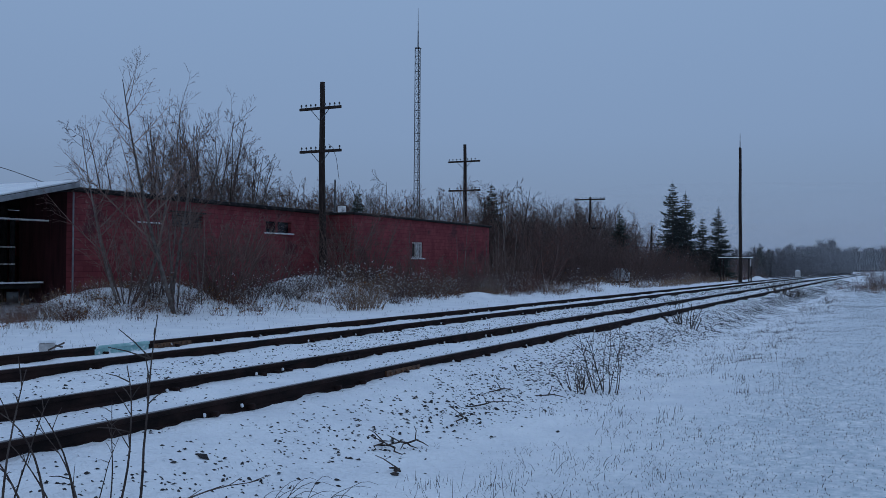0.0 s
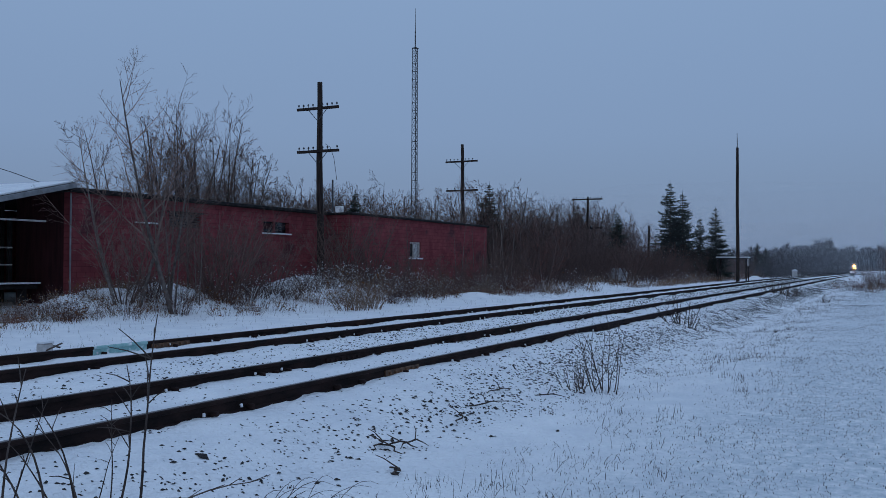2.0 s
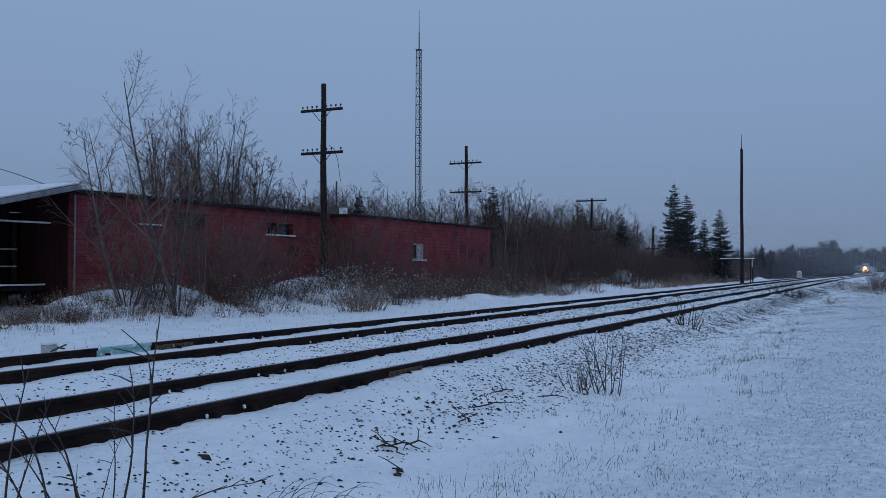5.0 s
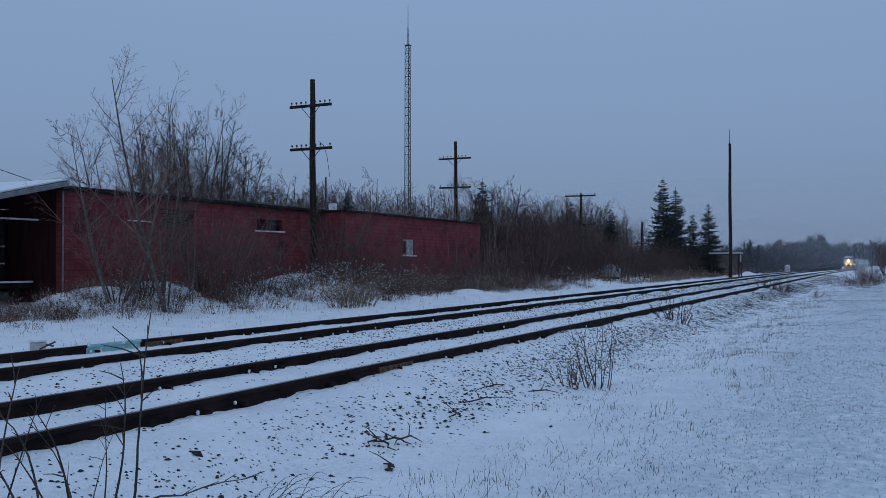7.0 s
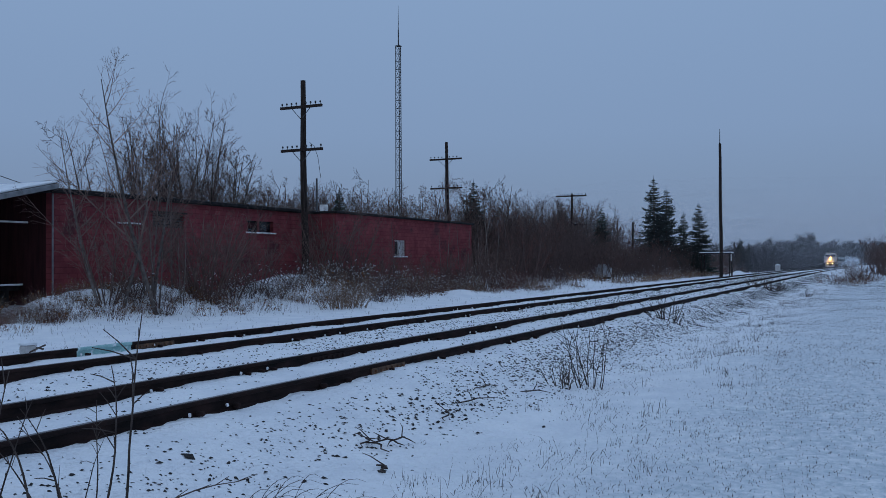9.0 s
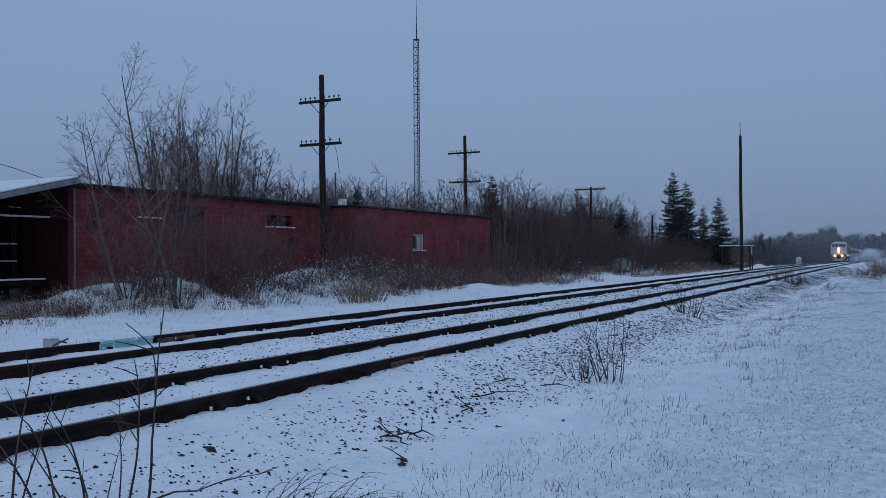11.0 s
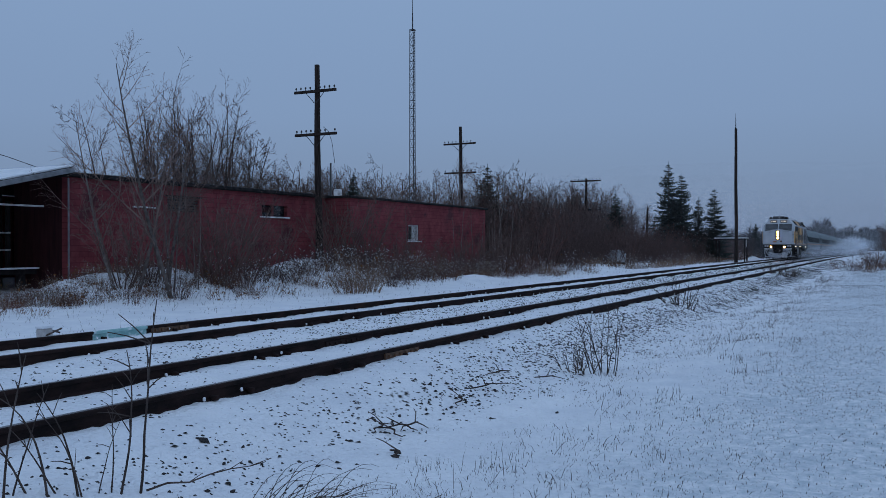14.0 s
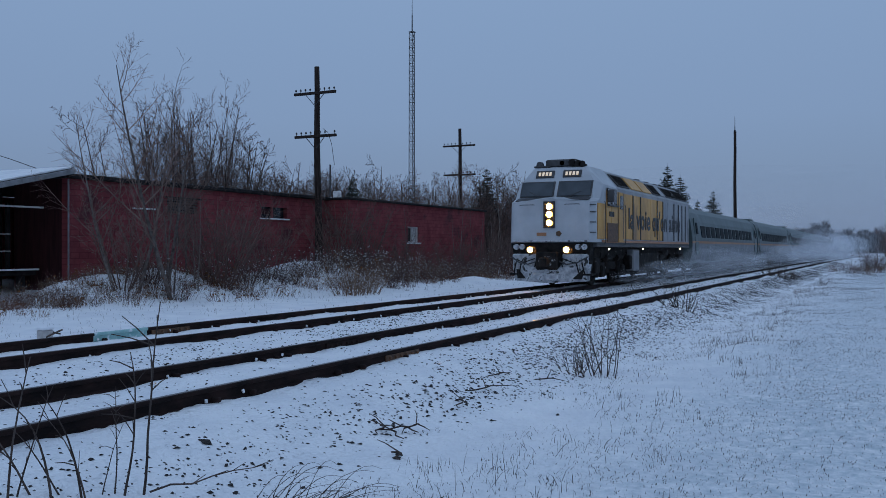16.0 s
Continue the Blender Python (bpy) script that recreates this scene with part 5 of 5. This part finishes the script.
    for i in range(16):
        x = rng.uniform(37, 57)
        place(low[(0, 1, 3)[i % 3]], x, rng.uniform(20.4, 22.6) - 0.03 * (x - 37), rng.uniform(0, 360), rng.uniform(0.75, 1.2))
    for i in range(7):
        place(vase[i % 2], 39 + 2.4 * i + rng.uniform(-0.8, 0.8), rng.uniform(21.2, 22.6), rng.uniform(0, 360), rng.uniform(0.55, 0.85))
    for dx, s in ((0.0, 1.25), (0.5, 1.1), (-0.5, 0.9), (0.9, 0.9)):
        place(low[3], 29.3 + dx, 18.2 + 0.3 * dx, rng.uniform(0, 360), s)
    for i in range(70):
        x = rng.uniform(17.5, 58)
        y = rng.uniform(20.2, 23.4) - 0.05 * max(0, x - 30) + 0.5 * math.sin(x * 0.7)
        place(low[rng.randrange(4)], x, y, rng.uniform(0, 360), rng.uniform(0.35, 0.85) * (0.7 if x < 22 else 1))
    for i in range(110):
        x = rng.uniform(12, 62)
        y = 20.0 + rng.uniform(-1.0, 2.4) + 0.5 * math.sin(x * 0.7) - 0.045 * max(0, x - 28)
        place(weeds[rng.randrange(3)], x, y, rng.uniform(0, 360), rng.uniform(0.3, 0.9))
    for i in range(150):
        x = rng.uniform(16.5, 27)
        place(weeds[rng.randrange(3)], x, rng.uniform(21.0, 24.8), rng.uniform(0, 360), rng.uniform(0.35, 0.8))
    # trees behind the warehouse
    for i in range(11):
        k = (i + rng.random()) / 11
        x = 39.5 + 12.5 * k
        place((crowns + kinds)[rng.randrange(5)], x, rng.uniform(38.5, 42.5), rng.uniform(0, 360), rng.uniform(0.85, 1.05) * (1.08 + 0.46 * math.sin(math.pi * (0.25 + 0.55 * k))))
    for i in range(20):
        x = rng.uniform(53, 92)
        place(crowns[rng.randrange(3)], x, rng.uniform(46, 54), rng.uniform(0, 360), rng.uniform(1.0, 1.36))
    for i in range(18):
        x = rng.uniform(105, 160)
        place(crowns[rng.randrange(3)], x, rng.uniform(36, 48), rng.uniform(0, 360), rng.uniform(1.1, 1.5))
    # the thicket beyond the annex
    for i in range(58):
        x = 56.5 + 85 * rng.random() ** 1.15
        y = 21.0 + 12 * rng.random() ** 1.3 - 0.03 * (x - 56) + bend(x)
        s = rng.uniform(0.8, 1.2) * (1.2 if x < 72 else 0.82)
        place(bushy[rng.randrange(3)], x, y, rng.uniform(0, 360), s, 0.95)
    for i in range(26):
        x = rng.uniform(57.5, 84)
        place(crowns[rng.randrange(3)], x, rng.uniform(24, 31), rng.uniform(0, 360), rng.uniform(0.78, 1.06))
    for x, y, s in ((57.2, 23.5, 1.0), (60.5, 24.0, 0.9), (55.4, 26.0, 1.05)):
        place(poles[0], x, y, rng.uniform(0, 360), s, 1.15)
    for i in range(60):
        x = rng.uniform(56, 112)
        place(weeds[(0, 2)[i % 2]], x, rng.uniform(17.2, 19.2) - 0.02 * (x - 57) + bend(x), rng.uniform(0, 360), rng.uniform(0.8, 1.4))
    for i in range(46):
        x = 57 + 85 * rng.random()
        place(low[rng.randrange(4)], x, rng.uniform(18.6, 21.0) - 0.02 * (x - 57) + bend(x), rng.uniform(0, 360), rng.uniform(0.6, 1.0))
    # spruces
    sp = [spruce(5, 12.0, "tall ragged dark spruce"), spruce(6, 12.0, "dark spruce with gaps between its boughs")]
    models += sp
    for k, x, y, h in ((0, 107.5, 23.4, 11.4), (1, 107.8, 22.0, 10.3), (1, 110, 20.4, 7.5), (0, 110, 18.6, 8.6), (0, 66.8, 29.0, 7.9), (1, 101, 28.0, 7.6), (0, 102, 33.0, 8.3), (1, 73, 45.5, 8.2), (0, 150, 19.0, 5.5), (1, 165, 19.5, 5.0)):
        place(sp[k], x, y, rng.uniform(0, 360), h / 12.0)
    # brush by the field
    for x, y, s in ((66, 1.7, 0.4), (69, 2.0, 0.5), (72, 1.4, 0.65), (75, 1.6, 0.8), (78, 0.9, 1.1), (82, 1.0, 1.3), (86, 0.6, 1.4)):
        place(low[rng.randrange(3)], x, y, rng.uniform(0, 360), s)
        place(weeds[1], x - 2, y + rng.uniform(-1, 1), rng.uniform(0, 360), 1.2)
        place(weeds[0], x - 3, y + rng.uniform(-1.5, 1), rng.uniform(0, 360), 0.9)
    for i in range(24):
        place(bushy[rng.randrange(3)], rng.uniform(95, 135), rng.uniform(-3.0, 0.0), rng.uniform(0, 360), rng.uniform(0.7, 1.1))
    for i in range(8):
        place(crowns[rng.randrange(3)], rng.uniform(104, 132), rng.uniform(-8.0, -1.2), rng.uniform(0, 360), rng.uniform(0.62, 0.82))
    # bushes on the near verge
    verge = shrub(101, 1.42, 0.55, 10, "leafless vase-shaped bush in snow beside the ballast", BARK, min_r=0.0046)
    small = shrub(102, 0.7, 0.6, 16, "small leafless bush in snow beside the ballast", BARK, min_r=0.006)
    models += [verge, small]
    place(verge, 12.85, 3.75, 20, 1.0)
    place(small, 12.6, 4.05, 80, 0.8)
    place(small, 24.3, 4.95, 0, 1.3)
    place(small, 51.2, 5.5, 0, 1.6)
    place(small, 50.4, 5.0, 140, 1.3)
    place(small, 52.6, 4.7, 250, 1.1)
    place(small, 47.0, 2.9, 90, 0.8)
    place(weeds[0], 40.0, 3.3, 0, 0.5)
    for m in models:
        for ob in (*m.children_recursive, m):
            bpy.data.objects.remove(ob)


def build_stalks():
    """Bare stalks close to the camera and sticks lying in the snow."""
    rng = random.Random(9)

    def stalk(x, y, h, lean_x, lean_y, curl, r, twigs):
        t = thing("dead_stalk", pose(x, y, land(x, y) - 0.05), "thin dark leafless stalk standing in snow", "dead plant", "stalks on the near verge")
        pts, p = [], Vector((0, 0, 0))
        d = Vector((lean_x, lean_y, 1)).normalized()
        for i in range(10):
            pts.append(p.copy())
            d = (d + Vector((curl, -curl * 0.6, -abs(curl) * 0.35)) * (i / 10) + Vector((rng.uniform(-1, 1), rng.uniform(-1, 1), 0)) * 0.05).normalized()
            p = p + d * h / 9
        part("stem", Geo().tube(pts, [r * (1 - 0.075 * i) for i in range(10)], 6), BARK, t)
        for k in range(twigs):
            i = rng.randint(3, 8)
            e = Vector((rng.uniform(-1, 1), rng.uniform(-1, 1), rng.uniform(0.2, 1.1))).normalized() * h * rng.uniform(0.10, 0.24)
            part("twig", Geo().tube([pts[i], pts[i] + e * 0.55 + Vector((0, 0, 0.01)), pts[i] + e], [r * 0.5, r * 0.4, r * 0.25], 4), BARK, t)

    for row in ((4.66, 4.66, 1.40, 0.05, -0.10, 0.0, 0.0105, 7), (4.54, 4.72, 1.05, 0.10, -0.17, -0.08, 0.0095, 7), (4.50, 4.76, 0.78, 0.02, -0.02, -0.02, 0.006, 6),
                (4.28, 4.82, 0.80, -0.06, 0.12, -0.10, 0.009, 2), (4.12, 4.92, 0.92, -0.05, 0.10, -0.26, 0.009, 2), (3.85, 5.0, 1.0, 0.04, -0.05, 0.0, 0.009, 4),
                (4.05, 5.0, 0.70, -0.25, 0.45, -0.05, 0.008, 3), (4.2, 4.9, 0.6, -0.3, 0.5, -0.05, 0.007, 2), (4.30, 4.8, 0.7, -0.10, 0.16, -0.1, 0.007, 3), (3.95, 5.05, 0.8, 0.1, -0.2, 0.05, 0.007, 3), (4.42, 4.8, 0.55, 0.12, -0.2, 0.02, 0.005, 3)):
        stalk(*row)
    # a low branch, and dry canes that lean over the snow
    for x, y, L, a in ((4.66, 4.60, 0.85, -42), (5.05, 3.9, 0.6, -60), (5.35, 3.2, 0.55, -75)):
        t = thing("fallen_branch", pose(x, y, land(x, y) + 0.02, 0, 0, a), "thin dark branch low over the snow", "branch", "sticks on the verge")
        pts = [(L * i / 6, 0.02 * math.sin(i * 1.7), 0.02 + 0.16 * L * i / 6 + 0.015 * math.sin(i * 2.3)) for i in range(7)]
        part("stem", Geo().tube(pts, [0.008 - 0.0009 * i for i in range(7)], 6), BARK, t)
        for i in (2, 3, 4, 5):
            part("twig", Geo().tube([pts[i], (pts[i][0] + 0.10, 0.06 * (-1) ** i, pts[i][2] + 0.04)], [0.004, 0.0025], 4), BARK, t)
    for k in range(30):
        x, y = 5.0 + rng.uniform(-0.2, 0.3), 3.70 + rng.uniform(-0.3, 0.25)
        t = thing("dry_cane", pose(x, y, land(x, y), 0, 0, rng.gauss(-60, 22)), "thin dark dry cane leaning over snow", "dead plant", "canes on the near verge")
        L, hh = rng.uniform(0.25, 0.60), rng.uniform(0.10, 0.42)
        pts = [(L * i / 7, 0.03 * math.sin(i * 0.7), -0.02 + hh * math.sin(1.9 * i / 7)) for i in range(8)]
        part("cane", Geo().tube(pts, [0.0038 - 0.0004 * i for i in range(8)], 5), BARK, t)
    # sticks and roots that lie by the ballast
    for x, y, L, a, h in ((7.55, 4.35, 0.55, 60, 0.06), (7.7, 4.3, 0.35, 110, 0.09), (7.6, 4.45, 0.4, 15, 0.05), (7.8, 4.2, 0.3, -30, 0.12), (11.0, 4.65, 0.55, -10, 0.05), (11.6, 4.2, 0.5, -55, 0.06), (10.2, 4.5, 1.0, -15, 0.05), (9.3, 4.4, 0.7, 20, 0.04), (6.9, 3.9, 0.3, 40, 0.05)):
        t = thing("stick", pose(x, y, land(x, y) + 0.012, 0, 0, a), "dark crooked stick lying on snow beside ballast", "stick", "sticks on the verge")
        pts = [(L * (i / 6 - 0.5), 0.04 * math.sin(i * 1.9), h * math.sin(math.pi * i / 6) * 0.6) for i in range(7)]
        part("stick_body", Geo().tube(pts, [0.004, 0.007, 0.009, 0.009, 0.008, 0.006, 0.003], 6), BARK, t)
        part("side_twig", Geo().tube([pts[3], (pts[3][0] + 0.08, 0.09, pts[3][2] + 0.07), (pts[3][0] + 0.1, 0.16, pts[3][2] + 0.1)], [0.007, 0.005, 0.003], 5), BARK, t)


def build_thicket():
    """The tangle of stems that fills the ground between the trees beyond the annex."""
    rng = random.Random(21)
    for x0, x1, y0, y1, h0, h1, n, thick in ((56.5, 92, 22, 33, 3.4, 6.2, 4200, 0.010), (88, 150, 20.0, 32, 2.6, 4.4, 4200, 0.013), (140, 300, 17.5, 30, 3.0, 5.5, 3600, 0.026), (290, 600, 16.6, 34, 4.5, 8.5, 5200, 0.07), (610, 690, -64, 10, 6.0, 11.0, 3400, 0.10)):
        g = Geo()
        for i in range(n):
            k = rng.random()
            x = x0 + (x1 - x0) * k
            y = rng.uniform(y0, y1) + bend(x) - 0.02 * (min(x, 150) - 56)
            lump = 0.75 + 0.55 * noise.noise((x * 0.11, y * 0.11, 71))
            h = (h0 + (h1 - h0) * rng.random() ** 1.5) * lump
            p = Vector((x, y, land(x, y) - 0.1))
            d = Vector((rng.uniform(-0.3, 0.3), rng.uniform(-0.3, 0.3), 1))
            m, e = p + d * h * 0.5, p + d * h + Vector((rng.uniform(-0.3, 0.3), rng.uniform(-0.3, 0.3), 0))
            g.tube([p, m, e], [thick, thick * 0.8, thick * 0.4], 3, False)
            for c in range(4):
                o = p.lerp(e, rng.uniform(0.3, 0.95))
                g.tube([o, o + Vector((rng.uniform(-1, 1), rng.uniform(-1, 1), rng.uniform(0.2, 1.2))) * h * 0.2], [thick * 0.6, thick * 0.3], 3, False)
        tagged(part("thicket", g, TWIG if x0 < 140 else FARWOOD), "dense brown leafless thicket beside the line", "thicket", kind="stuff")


def build_far_wood():
    rng = random.Random(4)
    for x0, x1, y0, y1, h0, n, w0 in ((58, 92, 46, 57, 8.8, 40, 0.02), (95, 165, 60, 78, 11.5, 56, 0.03), (100, 165, 34, 46, 8.6, 44, 0.025), (180, 330, 20, 40, 6.0, 40, 0.05), (400, 640, 20, 46, 12.0, 170, 0.11), (430, 520, 23, 31, 15.0, 34, 0.10), (600, 690, -62, 8, 15, 150, 0.14)):
        g = Geo()
        for i in range(n):
            x = rng.uniform(x0, x1)
            y = rng.uniform(y0, y1) + bend(x)
            h = h0 * rng.uniform(0.7, 1.12)
            z = land(x, y)
            g.tube([(x, y, z - 0.3), (x + rng.uniform(-0.3, 0.3), y, z + h * 0.5), (x, y, z + h * 0.9)], [w0 * 4.5, w0 * 3, w0], 4, False)
            for b in range(38):
                a, f = rng.uniform(0, 6.283), 0.18 + 0.7 * rng.random() ** 0.8
                L = h * 0.36 * (1.15 - 0.55 * f) * rng.uniform(0.5, 1)
                o = Vector((x, y, z + h * f * 0.92))
                e = o + Vector((math.cos(a) * L * 0.62, math.sin(a) * L * 0.62, L * 0.75))
                g.tube([o, e], [w0, w0 * 0.6], 3, False)
                for c in range(3):
                    q = o.lerp(e, rng.uniform(0.3, 1.0))
                    g.tube([q, q + Vector((rng.uniform(-1, 1), rng.uniform(-1, 1), rng.uniform(0.1, 1))) * L * 0.42], [w0 * 0.6, w0 * 0.3], 3, False)
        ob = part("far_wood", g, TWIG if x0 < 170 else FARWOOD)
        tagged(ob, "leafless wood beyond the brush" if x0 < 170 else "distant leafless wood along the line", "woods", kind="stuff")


build_planting()
build_stalks()
build_thicket()
build_far_wood()


# ---- what moves ----
def motions():
    for ob, back, length in TRAIN:
        rows = []
        for i in range(33):
            t = i * 0.5
            x = 29.74 + 35.66 * (16 - t) + back
            x2 = x + length
            y, y2 = RAIL_C + 0.755 + bend(x), RAIL_C + 0.755 + bend(x2)
            z, z2 = dip(x), dip(x2)
            rows.append((t, pose(x, y, z, 0, -math.degrees(math.atan2(z2 - z, length)), math.degrees(math.atan2(y2 - y, length)))))
        walk(ob, rows)


motions()
